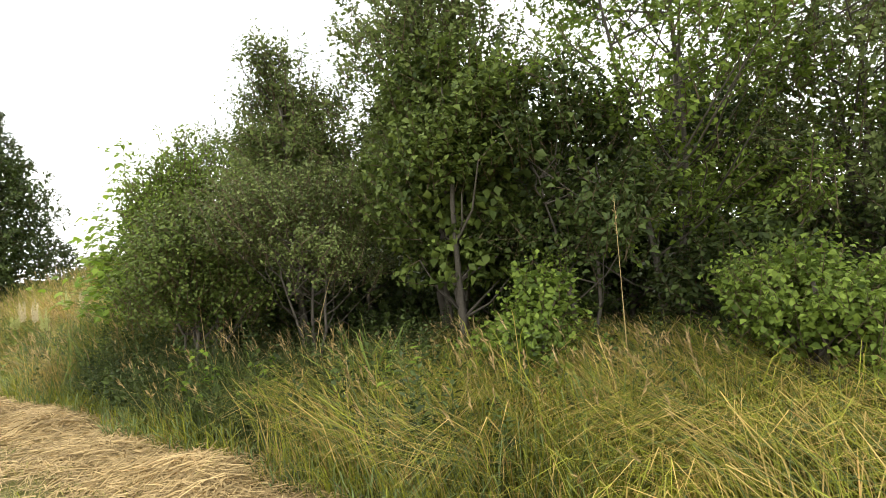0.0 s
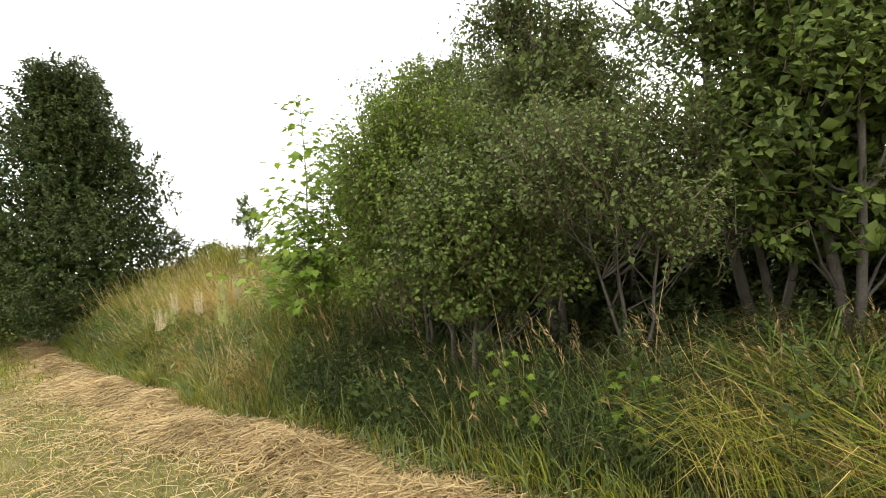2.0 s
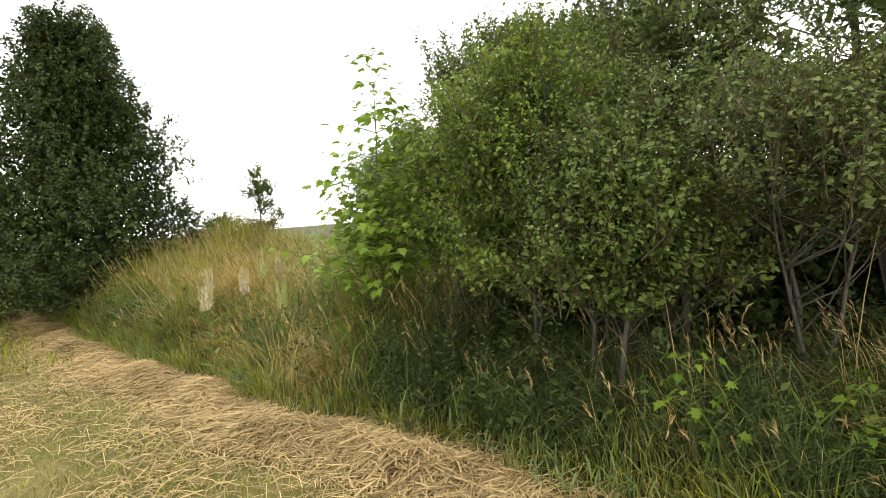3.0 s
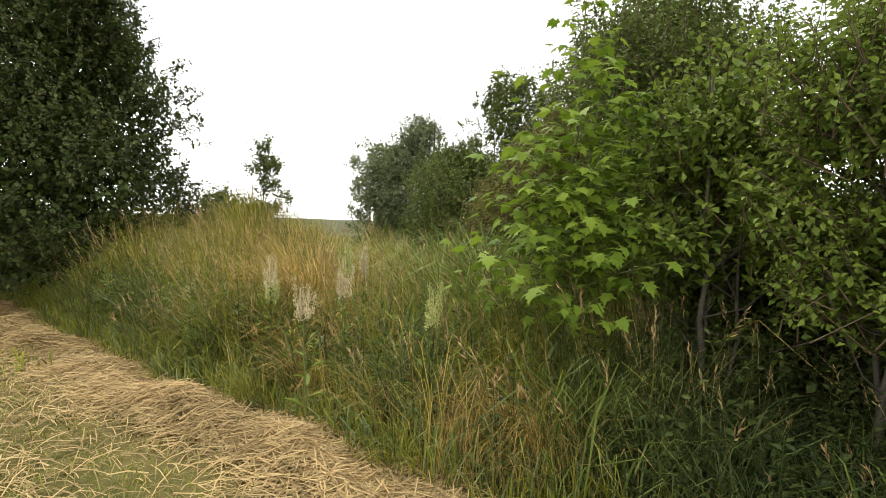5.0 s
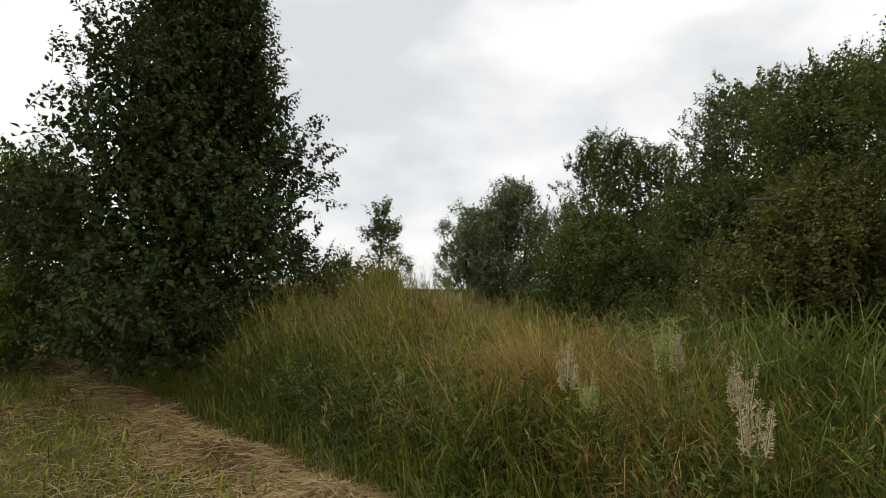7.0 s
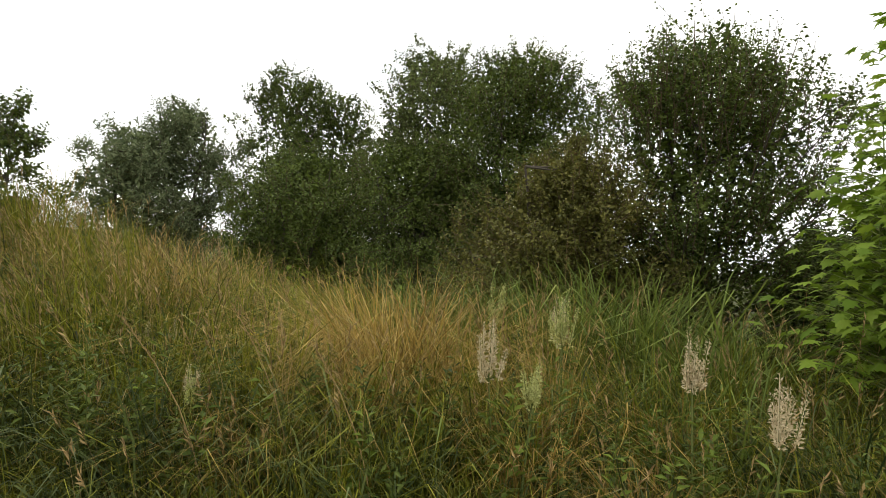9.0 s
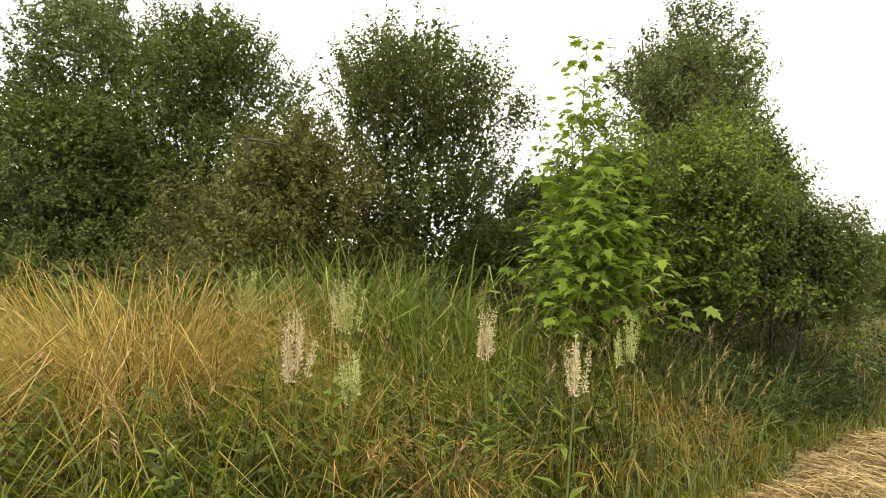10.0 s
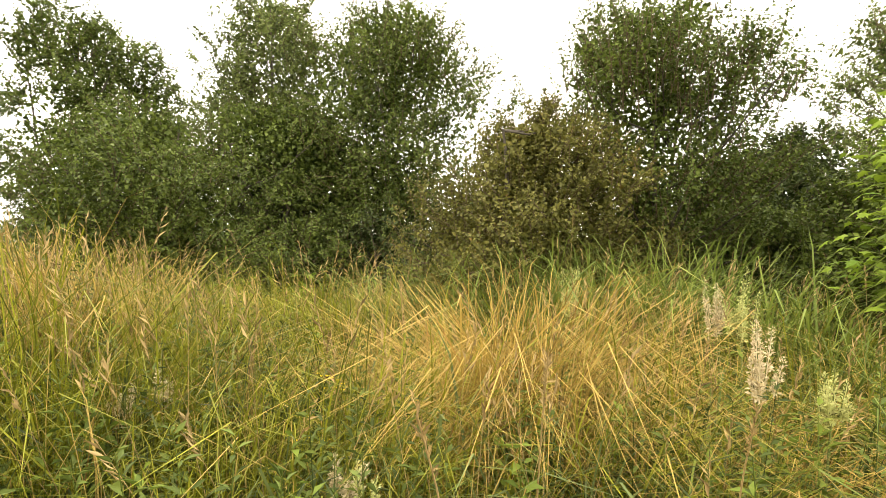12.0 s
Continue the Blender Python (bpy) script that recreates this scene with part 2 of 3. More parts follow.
def tree(name, x, y, h, r, label, category, leafmat, seed, stems=3, leaf=(0.06, 0.035), sprays=800, per=20, low=0.1,
         shape="oval", length=0.38, shoots=0, shoot_len=0.7, upward=0.5, bough=20, trunk=0.05, core=1.5, core_r=0.74, group=""):
    """A woody plant: stems and limbs as one trunk, and a crown of leafy sprays within an uneven outline."""
    rng = np.random.default_rng(seed)
    ph = rng.uniform(0, 6.28, 4)
    root = thing(name, x, y, label, category, group)

    def outline(a, u):
        if shape == "cone":
            base = np.clip((1 - u) * 1.15, 0.02, 1) ** 0.8 * np.clip((u - low) / 0.12 + 0.35, 0, 1)
        elif shape == "column":
            base = np.clip((1.02 - u) / 0.25, 0, 1) ** 0.6 * np.clip((u - low) / 0.1 + 0.3, 0, 1)
        elif shape == "vase":
            base = (0.35 + 0.75 * np.clip(u / 0.7, 0, 1)) * np.clip((1.05 - u) / 0.3, 0, 1) ** 0.5
        elif shape == "spire":
            base = np.clip((1.06 - u) / 0.8, 0, 1) ** 0.72 * (0.8 + 0.2 * np.clip(u / 0.25, 0, 1))
        elif shape == "dome":
            base = np.sqrt(np.clip(1 - u ** 2.2, 0, 1))
        else:
            base = np.where(u > 0.45, np.sqrt(np.clip(1 - ((u - 0.45) / 0.56) ** 2, 0, 1)), 0.72 + 0.28 * u / 0.45)
        return r * base * (1 + 0.17 * np.sin(2 * a + ph[0] + 4 * u) + 0.16 * np.sin(5 * a + ph[1] + 9 * u) + 0.14 * np.sin(3 * a - 13 * u + ph[2]))

    lines, spines = [], []
    for k in range(stems):
        a0 = ph[3] + k * 6.283 / stems + rng.uniform(-0.3, 0.3)
        top = h * (0.93 if k == 0 else rng.uniform(0.62, 0.9))
        out = 0.0 if stems == 1 else r * rng.uniform(0.25, 0.55)
        t = np.linspace(0, 1, 9)
        wob = rng.normal(0, 0.035 * h ** 0.5, (9, 2)).cumsum(0) * 0.5
        wob[0] = 0
        pts = np.stack([np.cos(a0) * (out * t ** 0.8) + wob[:, 0], np.sin(a0) * (out * t ** 0.8) + wob[:, 1], top * t - 0.05], 1)
        spines.append(pts)
        lines.append((pts, trunk * (1.15 - t) ** 0.9 * (1 if k == 0 else 0.75) + 0.004))
    # boughs: sprays gather in clumps with gaps between
    nb = max(6, int(sprays / bough))
    bu = low + (0.98 - low) * rng.random(nb * 3) ** 0.85
    ba = rng.uniform(0, 6.283, nb * 3)
    full = outline(ba, bu)
    k = np.flatnonzero(rng.random(nb * 3) < full / max(full.max(), 1e-6) + 0.1)[:nb]
    bu, ba, full = bu[k], ba[k], full[k]
    br = full * (0.96 - 0.72 * rng.random(len(k)) ** 1.6)
    bp = np.stack([np.cos(ba) * br, np.sin(ba) * br, bu * h], 1)
    bs = rng.uniform(0.6, 1.3, len(bp)) * (0.095 + 0.098 * r)
    pick = rng.choice(len(bp), sprays, p=bs ** 2 / (bs ** 2).sum())
    p = bp[pick] + rng.normal(0, 1, (sprays, 3)) * bs[pick][:, None] * [1, 1, 0.62] + unit(bp[pick] * [1, 1, 0.2]) * 0.04
    p[:, 2] = np.clip(p[:, 2], max(0.08, low * h * 0.7), h * 1.02)
    a, u, rho = np.arctan2(p[:, 1], p[:, 0]), p[:, 2] / h, np.hypot(p[:, 0], p[:, 1])
    keep_in = np.minimum(1, (outline(a, np.clip(u, 0, 1)) * 1.1 + 0.1) / np.maximum(rho, 1e-3))
    p[:, :2] *= keep_in[:, None]
    rho = rho * keep_in
    n = sprays
    out = np.stack([np.cos(a), np.sin(a), 0 * a], 1)
    d = unit(out * rng.uniform(0.3, 1.0, (n, 1)) + np.array([0, 0, 1.0]) * (upward + 0.9 * u[:, None] ** 3) + rng.normal(0, 0.35, (n, 3)))
    ln = length * rng.uniform(0.6, 1.3, n)
    if shoots:
        k = rng.choice(n, shoots, p=(u ** 4) / (u ** 4).sum())
        sa = rng.uniform(0, 6.283, shoots)
        sr = outline(sa, np.full(shoots, 0.82)) * rng.random(shoots) ** 0.5 * 0.9
        p[k] = np.stack([np.cos(sa) * sr, np.sin(sa) * sr, h * rng.uniform(0.78, 0.97, shoots) * (1 - 0.12 * sr / r)], 1)
        d[k] = unit(np.stack([np.cos(sa) * 0.2, np.sin(sa) * 0.2, 1 + 0 * sa], 1) + rng.normal(0, 0.12, (shoots, 3)))
        ln[k] = shoot_len * rng.uniform(0.5, 1.2, shoots)
    start = p - d * ln[:, None] * 0.5
    end = p + d * ln[:, None] * 0.5
    # limbs from the stems to a share of the sprays
    for i in rng.choice(n, min(n, 46), replace=False):
        sp = spines[rng.integers(stems)]
        j = np.argmin(np.abs(sp[:, 2] - max(0.15 * h, start[i, 2] - 0.5 * rho[i] - 0.1)))
        q0, q1 = sp[j], start[i]
        mid = (q0 + q1) / 2 + np.array([0, 0, -0.08 * np.linalg.norm(q1 - q0)]) + rng.normal(0, 0.03, 3)
        lines.append((np.array([q0, mid, q1]), np.array([0.35, 0.22, 0.1]) * trunk * 0.8 + 0.002))
    v1, f1 = tubes(lines)
    v2, f2 = twigs(start, end, np.full((n, 1), 0.0035 + 0.0006 * h))
    solid("trunk", v1, f1, M_BARK, root)
    solid("branchwork", v2, f2, M_TWIG, root, kind="stuff")
    # leaves along each spray
    s = np.linspace(0.08, 1.05, per)[None] + rng.normal(0, 0.03, (n, per))
    q = start[:, None] + (end - start)[:, None] * s[..., None]
    side = unit(np.cross(d, rng.normal(0, 1, (n, 3))))
    flip = np.where(np.arange(per) % 2 == 0, 1.0, -1.0)[None, :, None]
    ax = d[:, None] * 0.55 + side[:, None] * flip + rng.normal(0, 0.45, (n, per, 3)) + np.array([0, 0, -0.15])
    q = q + side[:, None] * flip * 0.012 + rng.normal(0, 0.014 + 0.012 * length, (n, per, 3))
    nm = np.array([0, 0, 1.0]) + out[:, None] * 0.35 + rng.normal(0, 0.55, (n, per, 3))
    size = rng.uniform(0.65, 1.25, n * per) * (1 - 0.35 * np.clip(s.ravel(), 0, 1) ** 3)
    lv, lf = leaves(q.reshape(-1, 3), ax.reshape(-1, 3), nm.reshape(-1, 3), leaf[0] * size, leaf[1] * size)
    # larger old leaves fill the inside
    nc = int(sprays * core)
    cu, ca = low + (0.95 - low) * rng.random(nc), rng.uniform(0, 6.283, nc)
    cr = outline(ca, cu) * core_r * rng.random(nc) ** 0.6
    cp = np.stack([np.cos(ca) * cr, np.sin(ca) * cr, cu * h], 1)
    cs = rng.uniform(1.0, 1.6, nc) * (1.0 if h < 4.8 or core > 2 else 0.9)
    cv, cf = leaves(cp, rng.normal(0, 1, (nc, 3)) + [0, 0, -0.2], rng.normal(0, 0.6, (nc, 3)) + [0, 0, 1], leaf[0] * cs, (leaf[0] * 0.3 + leaf[1] * 0.7) * cs)
    solid("crown", *join([(lv, lf), (cv, cf)]), leafmat, root)
    return root


# thicket beside the track
THICKET = "thicket beside the track"
BROAD, MIDL = (0.085, 0.058), (0.075, 0.048)
tree("tree", 6.1, 1.5, 6.0, 1.6, "tall broadleaf tree with yellow-green crown in the thicket", "tree", M_LEAF_LIGHT, 11, leaf=MIDL, sprays=1250, length=0.42, shoots=90, low=0.2, core=0.3, bough=14, group=THICKET)
tree("tree", 4.45, 3.1, 3.4, 0.8, "slender maple-like tree with dense green leaves", "tree", M_LEAF_MID, 12, leaf=BROAD, sprays=900, length=0.4, low=0.3, stems=2, group=THICKET)
tree("tree", 4.25, 5.4, 4.05, 0.72, "young ash-like tree with fine green leaves", "tree", M_LEAF_SOFT, 13, leaf=(0.07, 0.036), sprays=720, length=0.4, low=0.28, stems=3, shoots=60, core=0.25, group=THICKET)
tree("tree", 5.1, 3.75, 5.4, 1.2, "tall ash-like tree with soft green leaves in the thicket", "tree", M_LEAF_SOFT, 18, leaf=MIDL, sprays=1100, length=0.42, low=0.3, stems=3, shoots=70, core=0.5, bough=14, group=THICKET)
tree("tree", 7.4, -0.4, 5.8, 1.5, "tall green tree in the thicket", "tree", M_LEAF_SOFT, 14, leaf=MIDL, sprays=1100, length=0.42, low=0.2, core=0.4, bough=14, group=THICKET)
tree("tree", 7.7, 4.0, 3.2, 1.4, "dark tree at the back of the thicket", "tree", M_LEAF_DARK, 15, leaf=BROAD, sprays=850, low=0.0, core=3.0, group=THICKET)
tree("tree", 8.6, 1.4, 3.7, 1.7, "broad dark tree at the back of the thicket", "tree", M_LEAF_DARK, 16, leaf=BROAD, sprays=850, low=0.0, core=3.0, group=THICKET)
tree("tree", 6.7, 5.9, 1.9, 1.0, "leafy tree behind the maple sapling", "tree", M_LEAF_MID, 17, leaf=MIDL, sprays=850, low=0.1, core=2.0, group=THICKET)
tree("shrub", 3.5, 4.4, 2.3, 0.7, "thorny shrub with small dull green leaves", "shrub", M_LEAF_SOFT, 21, leaf=(0.045, 0.03), sprays=700, per=18, length=0.34, low=0.5, shape="vase", core=0.3, trunk=0.018, group=THICKET)
tree("shrub", 3.3, 6.3, 3.0, 0.6, "leafy shrub with upright shoots over the dogwood", "shrub", M_LEAF_LIGHT, 29, leaf=(0.054, 0.033), sprays=950, per=18, low=0.3, shoots=30, shoot_len=0.5, core=0.6, trunk=0.02, group=THICKET)
tree("shrub", 2.85, 5.45, 2.05, 0.7, "arching dogwood shrub with broad pale-edged leaves", "shrub", M_LEAF_MID, 22, leaf=(0.052, 0.035), sprays=950, per=18, low=0.45, shape="dome", shoots=18, shoot_len=0.5, core=0.5, trunk=0.02, group=THICKET)
tree("shrub", 3.7, 7.2, 2.7, 0.6, "yellow-green elder-like shrub beside the maple", "shrub", M_LEAF_LIGHT, 27, leaf=(0.075, 0.046), sprays=440, per=16, low=0.4, shape="dome", shoots=14, core=0.4, trunk=0.02, group=THICKET)
tree("shrub", 5.0, 2.1, 2.9, 0.8, "hazel-like shrub with broad dark leaves", "shrub", M_LEAF_DARK, 23, leaf=BROAD, sprays=520, per=14, low=0.42, shape="vase", core=0.5, trunk=0.025, group=THICKET)
tree("shrub", 4.65, 0.15, 1.15, 0.7, "low shrub with bright green round leaves", "shrub", M_LEAF_LIGHT, 24, leaf=(0.065, 0.05), sprays=460, per=16, low=0.4, shape="dome", core=0.4, group=THICKET)
tree("shrub", 3.85, 2.1, 1.05, 0.5, "small dogwood shrub with broad leaves", "shrub", M_LEAF_LIGHT, 28, leaf=(0.075, 0.055), sprays=150, per=14, low=0.4, shape="dome", core=0.3, group=THICKET)
tree("shrub", 7.2, -1.8, 3.2, 1.1, "dense shrub in the thicket", "shrub", M_LEAF_MID, 25, leaf=MIDL, sprays=600, low=0.05, group=THICKET)
tree("shrub", 4.4, 6.9, 2.3, 0.7, "bushy shrub under the maple sapling", "shrub", M_LEAF_MID, 26, leaf=MIDL, sprays=560, low=0.05, shape="dome", group=THICKET)

# added filler bushes: dark leaves block light and stand for deep shade
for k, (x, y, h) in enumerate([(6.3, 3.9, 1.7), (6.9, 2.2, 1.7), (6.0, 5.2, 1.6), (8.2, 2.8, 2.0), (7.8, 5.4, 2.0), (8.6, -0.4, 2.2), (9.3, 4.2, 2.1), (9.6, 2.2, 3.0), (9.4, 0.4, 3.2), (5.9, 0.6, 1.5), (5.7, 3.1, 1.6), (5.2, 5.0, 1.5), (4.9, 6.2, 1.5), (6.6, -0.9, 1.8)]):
    tree("shrub", x, y, h, 0.9, "low dark-leaved bush added to darken the thicket inside", "shrub", M_LEAF_DARK, 90 + k, leaf=BROAD, sprays=260, per=16, low=0.0, shape="dome", core=3.0, core_r=0.9, group=THICKET)

# trees round the meadow
tree("tree", 3.85, 17.4, 6.2, 2.15, "dense dark bird-cherry-like tree, leafy to the ground", "tree", M_LEAF_DARK, 31, leaf=(0.084, 0.054), sprays=3000, per=20, length=0.34, low=0.03, shoots=70, shoot_len=0.45, core=7.0, core_r=0.9, bough=12, shape="spire")
tree("shrub", 2.5, 19.6, 3.5, 1.25, "light green shrub beside the dark tree", "shrub", M_LEAF_LIGHT, 32, leaf=MIDL, sprays=900, low=0.03, shoots=50, core=3.0)
tree("sapling", 7.97, 17.1, 2.6, 0.36, "slim solitary young tree on the grassy hump", "sapling", M_LEAF_MID, 33, stems=1, leaf=(0.075, 0.05), sprays=190, per=16, length=0.26, low=0.12, shape="column", trunk=0.018, core=0.4, bough=9)
tree("shrub", 6.7, 16.9, 1.2, 0.8, "low leafy bush on the grassy hump", "shrub", M_LEAF_MID, 41, leaf=MIDL, sprays=350, per=16, low=0.0, shape="dome")
tree("tree", 14.6, 18.9, 4.3, 1.35, "silvery green willow beyond the meadow", "tree", M_LEAF_GREY, 45, leaf=(0.13, 0.042), sprays=900, per=20, low=0.0, core=2.5, bough=14)
tree("tree", 15.6, 17.95, 5.1, 1.4, "silvery green willow beyond the meadow", "tree", M_LEAF_GREY, 34, leaf=(0.12, 0.038), sprays=1150, per=22, low=0.0, core=3.0, bough=14)
tree("tree", 17.6, 15.8, 6.95, 1.5, "tall poplar-like tree behind the willow", "tree", M_LEAF_MID, 35, leaf=(0.10, 0.07), sprays=1150, low=0.05, shoots=110, core=2.0, bough=9)
tree("tree", 18.7, 14.3, 6.9, 1.3, "tall poplar-like tree with a narrow top", "tree", M_LEAF_MID, 36, leaf=(0.10, 0.07), sprays=1050, low=0.05, shoots=110, core=2.0, bough=9)
tree("shrub", 12.6, 11.5, 4.1, 2.1, "broad green sallow bush joining the round tree", "shrub", M_LEAF_MID, 46, leaf=(0.065, 0.042), sprays=1900, per=20, low=0.0, shape="dome", stems=4, core=5.0, core_r=0.88)
tree("shrub", 11.3, 13.75, 3.4, 1.9, "broad dark green sallow bush at the meadow edge", "shrub", M_LEAF_MID, 37, leaf=(0.065, 0.042), sprays=1900, per=20, low=0.0, shape="dome", stems=4, core=5.0, core_r=0.88)
tree("tree", 15.0, 11.2, 7.1, 2.0, "tall aspen-like tree behind the round tree", "tree", M_LEAF_SOFT, 47, leaf=(0.09, 0.065), sprays=1500, low=0.1, shoots=60, core=3.0, bough=14)
tree("tree", 12.0, 9.3, 6.1, 2.05, "round-headed green tree at the meadow edge", "tree", M_LEAF_MID, 38, leaf=(0.07, 0.046), sprays=2700, per=20, low=0.05, stems=4, shoots=90, core=6.0, core_r=0.86, bough=20)
tree("shrub", 13.6, 10.4, 3.8, 1.6, "dark bush behind the round tree", "shrub", M_LEAF_DARK, 43, leaf=BROAD, sprays=600, low=0.0, shape="dome", core=3.0)
tree("shrub", 9.4, 8.6, 2.3, 1.1, "dark bush between hawthorn and round tree", "shrub", M_LEAF_DARK, 44, leaf=MIDL, sprays=600, low=0.0, shape="dome", core=3.0)
tree("shrub", 10.4, 9.9, 2.0, 1.1, "shaded bush at the foot of the round tree", "shrub", M_LEAF_DARK, 42, leaf=MIDL, sprays=420, low=0.0, shape="dome")
tree("shrub", 6.5, 9.52, 2.85, 1.25, "round hawthorn bush with brownish green leaves", "shrub", M_LEAF_BROWN, 39, leaf=(0.05, 0.036), sprays=2100, per=20, length=0.32, low=0.0, shape="dome", core=5.5, core_r=0.85)
tree("tree", 6.35, 8.0, 4.3, 1.2, "wild pear tree with long upright shoots", "tree", M_LEAF_MID, 40, leaf=(0.056, 0.038), sprays=1500, per=20, low=0.12, shape="vase", shoots=240, shoot_len=0.8, upward=1.0, core=5.0, core_r=0.72, bough=18)

# far off
tree("tree", -9.0, 40.0, 5.6, 2.2, "tall dark tree across the mown track", "tree", M_LEAF_DARK, 51, leaf=(0.13, 0.085), sprays=700, low=0.05, core=3.0)
tree("tree", 2.4, 43.0, 5.2, 2.2, "round distant tree beyond the track", "tree", M_LEAF_DARK, 52, leaf=(0.16, 0.11), sprays=700, low=0.05, core=3.0)
tree("shrub", 6.6, 43.0, 2.6, 2.4, "distant dark hedge bush", "shrub", M_LEAF_DARK, 53, leaf=(0.16, 0.11), sprays=500, low=0.0, shape="dome", core=3.0)
tree("shrub", -1.8, 43.0, 2.6, 2.4, "distant dark hedge bush", "shrub", M_LEAF_DARK, 54, leaf=(0.16, 0.11), sprays=500, low=0.0, shape="dome", core=3.0)
tree("tree", 5.0, -14.0, 3.4, 1.5, "distant tree where the track comes from", "tree", M_LEAF_DARK, 55, leaf=(0.13, 0.085), sprays=500, low=0.05, core=3.0)
tree("shrub", 6.2, -11.5, 3.0, 1.6, "distant hedge bush beside the track", "shrub", M_LEAF_MID, 56, leaf=(0.13, 0.085), sprays=450, low=0.0, shape="dome", core=3.0)


# ---- grasses
def scatter(n, x0, x1, y0, y1, rng, gap=0.0):
    """Points of the rough ground, gap metres or more beyond the mown edge."""
    x, y = rng.uniform(x0, x1, n), rng.uniform(y0, y1, n)
    k = x > edge_x(y) + gap
    return x[k], y[k]


def grass(name, x, y, height, width, mat, rng, label, bow=(0.2, 0.9), lean=None):
    n = len(x)
    p = np.stack([x, y, ground_z(x, y) - 0.02], 1)
    a = rng.uniform(0, 6.283, n) if lean is None else rng.normal(0, 0.35, n) + lean
    v, f = blades(p, a, height, width, rng.uniform(*bow, n), rng)
    return tagged(solid(name, v, f, mat), label, "grass", kind="stuff")


rng = np.random.default_rng(7)


def tall(x, y):
    """Height of the sward: lower beside the track and under the thicket."""
    e = x - edge_x(y)
    return np.clip(0.24 + 0.62 * e, 0.2, 0.92) * (1 + 0.34 * wave(x, y, 1.6, 0.3)) * np.where(y < 6.8, 0.72 * np.clip(1.25 - 0.25 * e, 0.5, 1), 1)


def blotch(x, y, cx, cy, rx, ry):
    """How deep a place lies within a soft oval patch: 1 in its middle, 0 outside."""
    return np.exp(-(((x - cx) / rx) ** 2 + ((y - cy) / ry) ** 2) ** 1.5)


GOLD = [(4.05, 11.35, 0.42, 0.36), (3.7, 11.5, 0.3, 0.3), (5.6, 13.7, 0.5, 0.4), (4.6, 12.7, 0.3, 0.2), (3.7, 1.4, 0.5, 0.5), (2.5, 8.2, 0.25, 0.5), (3.0, 12.1, 0.25, 0.2), (2.76, 10.05, 0.22, 0.22), (5.2, 11.9, 0.4, 0.3), (6.1, 13.2, 0.4, 0.3), (3.6, 10.4, 0.25, 0.25), (5.2, 15.0, 0.6, 0.4)]


def golden(x, y):
    g = 0.03 + 0.07 * np.clip(wave(x, y, 2.3, 0.9), 0, 1)
    for cx, cy, rx, ry in GOLD:
        g = g + 0.8 * blotch(x, y, cx, cy, rx, ry)
    return np.clip(g, 0, 0.92)


def tufts(n, per, x0, x1, y0, y1, rng, gap=0.03, spread=0.09):
    """Blades gathered in tufts: their feet, the way each leans and the size of its tuft."""
    x, y = scatter(n, x0, x1, y0, y1, rng, gap)
    m = len(x)
    size = np.repeat(rng.uniform(0.6, 1.25, m), per)
    main = np.repeat(2.4 + 1.8 * wave(x, y, 0.8, 2.2) + rng.normal(0, 0.9, m), per)
    ang = rng.uniform(0, 6.283, m * per)
    dist = rng.rayleigh(spread, m * per)
    dx, dy = np.cos(ang) * dist, np.sin(ang) * dist
    lx, ly = np.cos(main) * 1.1 + np.cos(ang), np.sin(main) * 1.1 + np.sin(ang)
    return np.repeat(x, per) + dx, np.repeat(y, per) + dy, np.arctan2(ly, lx), size, np.repeat(rng.random(m), per)


gx1, gy1, ga1, gs1, gq1 = tufts(7600, 24, 1.7, 8.5, -3, 17.5, rng)
k = (gq1 < np.where(gy1 < 7.2, np.clip(1.35 - 0.42 * (gx1 - edge_x(gy1)), 0.12, 1), 1)) & (gx1 > edge_x(gy1) - 0.04)
gx1, gy1, ga1, gs1, gq1 = gx1[k], gy1[k], ga1[k], gs1[k], gq1[k]
gold = ((gq1 * 7.3) % 1 < golden(gx1, gy1)) ^ (rng.random(len(gx1)) < 0.06)
hh = tall(gx1, gy1) * np.clip(gs1 + 0.25 * wave(gx1, gy1, 3.1, 1.1), 0.4, 1.5) * rng.uniform(0.5, 1.25, len(gx1))
# tufts under the thicket take the grass colour with shade painted in
thicket_shade = (gy1 < 7.9) & (gy1 > 3.3) & (gx1 > edge_x(gy1) + 0.25 + 0.2 * rng.random(len(gx1)))
for pick, nm, mat, lb in ((~gold & ~thicket_shade, "meadow_grass", M_GRASS, "tall green and yellowing meadow grass"),
                          (~gold & thicket_shade, "shade_tinted_grass", M_GRASS_SHADE, "grass at the thicket edge, its green darkened for shade"), (gold, "golden_grass", M_GRASS_GOLD, "tufts of dry golden grass leaning over")):
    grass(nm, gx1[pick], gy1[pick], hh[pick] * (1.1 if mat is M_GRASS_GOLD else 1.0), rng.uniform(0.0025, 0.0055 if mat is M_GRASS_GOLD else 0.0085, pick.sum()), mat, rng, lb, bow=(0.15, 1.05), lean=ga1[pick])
gx2, gy2 = scatter(42000, 7.5, 20, 8, 26, rng)
gold = rng.random(len(gx2)) < golden(gx2, gy2)
for pick, nm, mat, lb in ((~gold, "far_meadow_grass", M_GRASS, "tall meadow grass farther from the track"), (gold, "far_golden_grass", M_GRASS_GOLD, "dry golden grass farther from the track")):
    grass(nm, gx2[pick], gy2[pick], 0.85 * rng.uniform(0.5, 1.15, pick.sum()), rng.uniform(0.008, 0.017, pick.sum()), mat, rng, lb)
gx3, gy3 = scatter(30000, 1.7, 7, 1, 17.5, rng, 0.02)
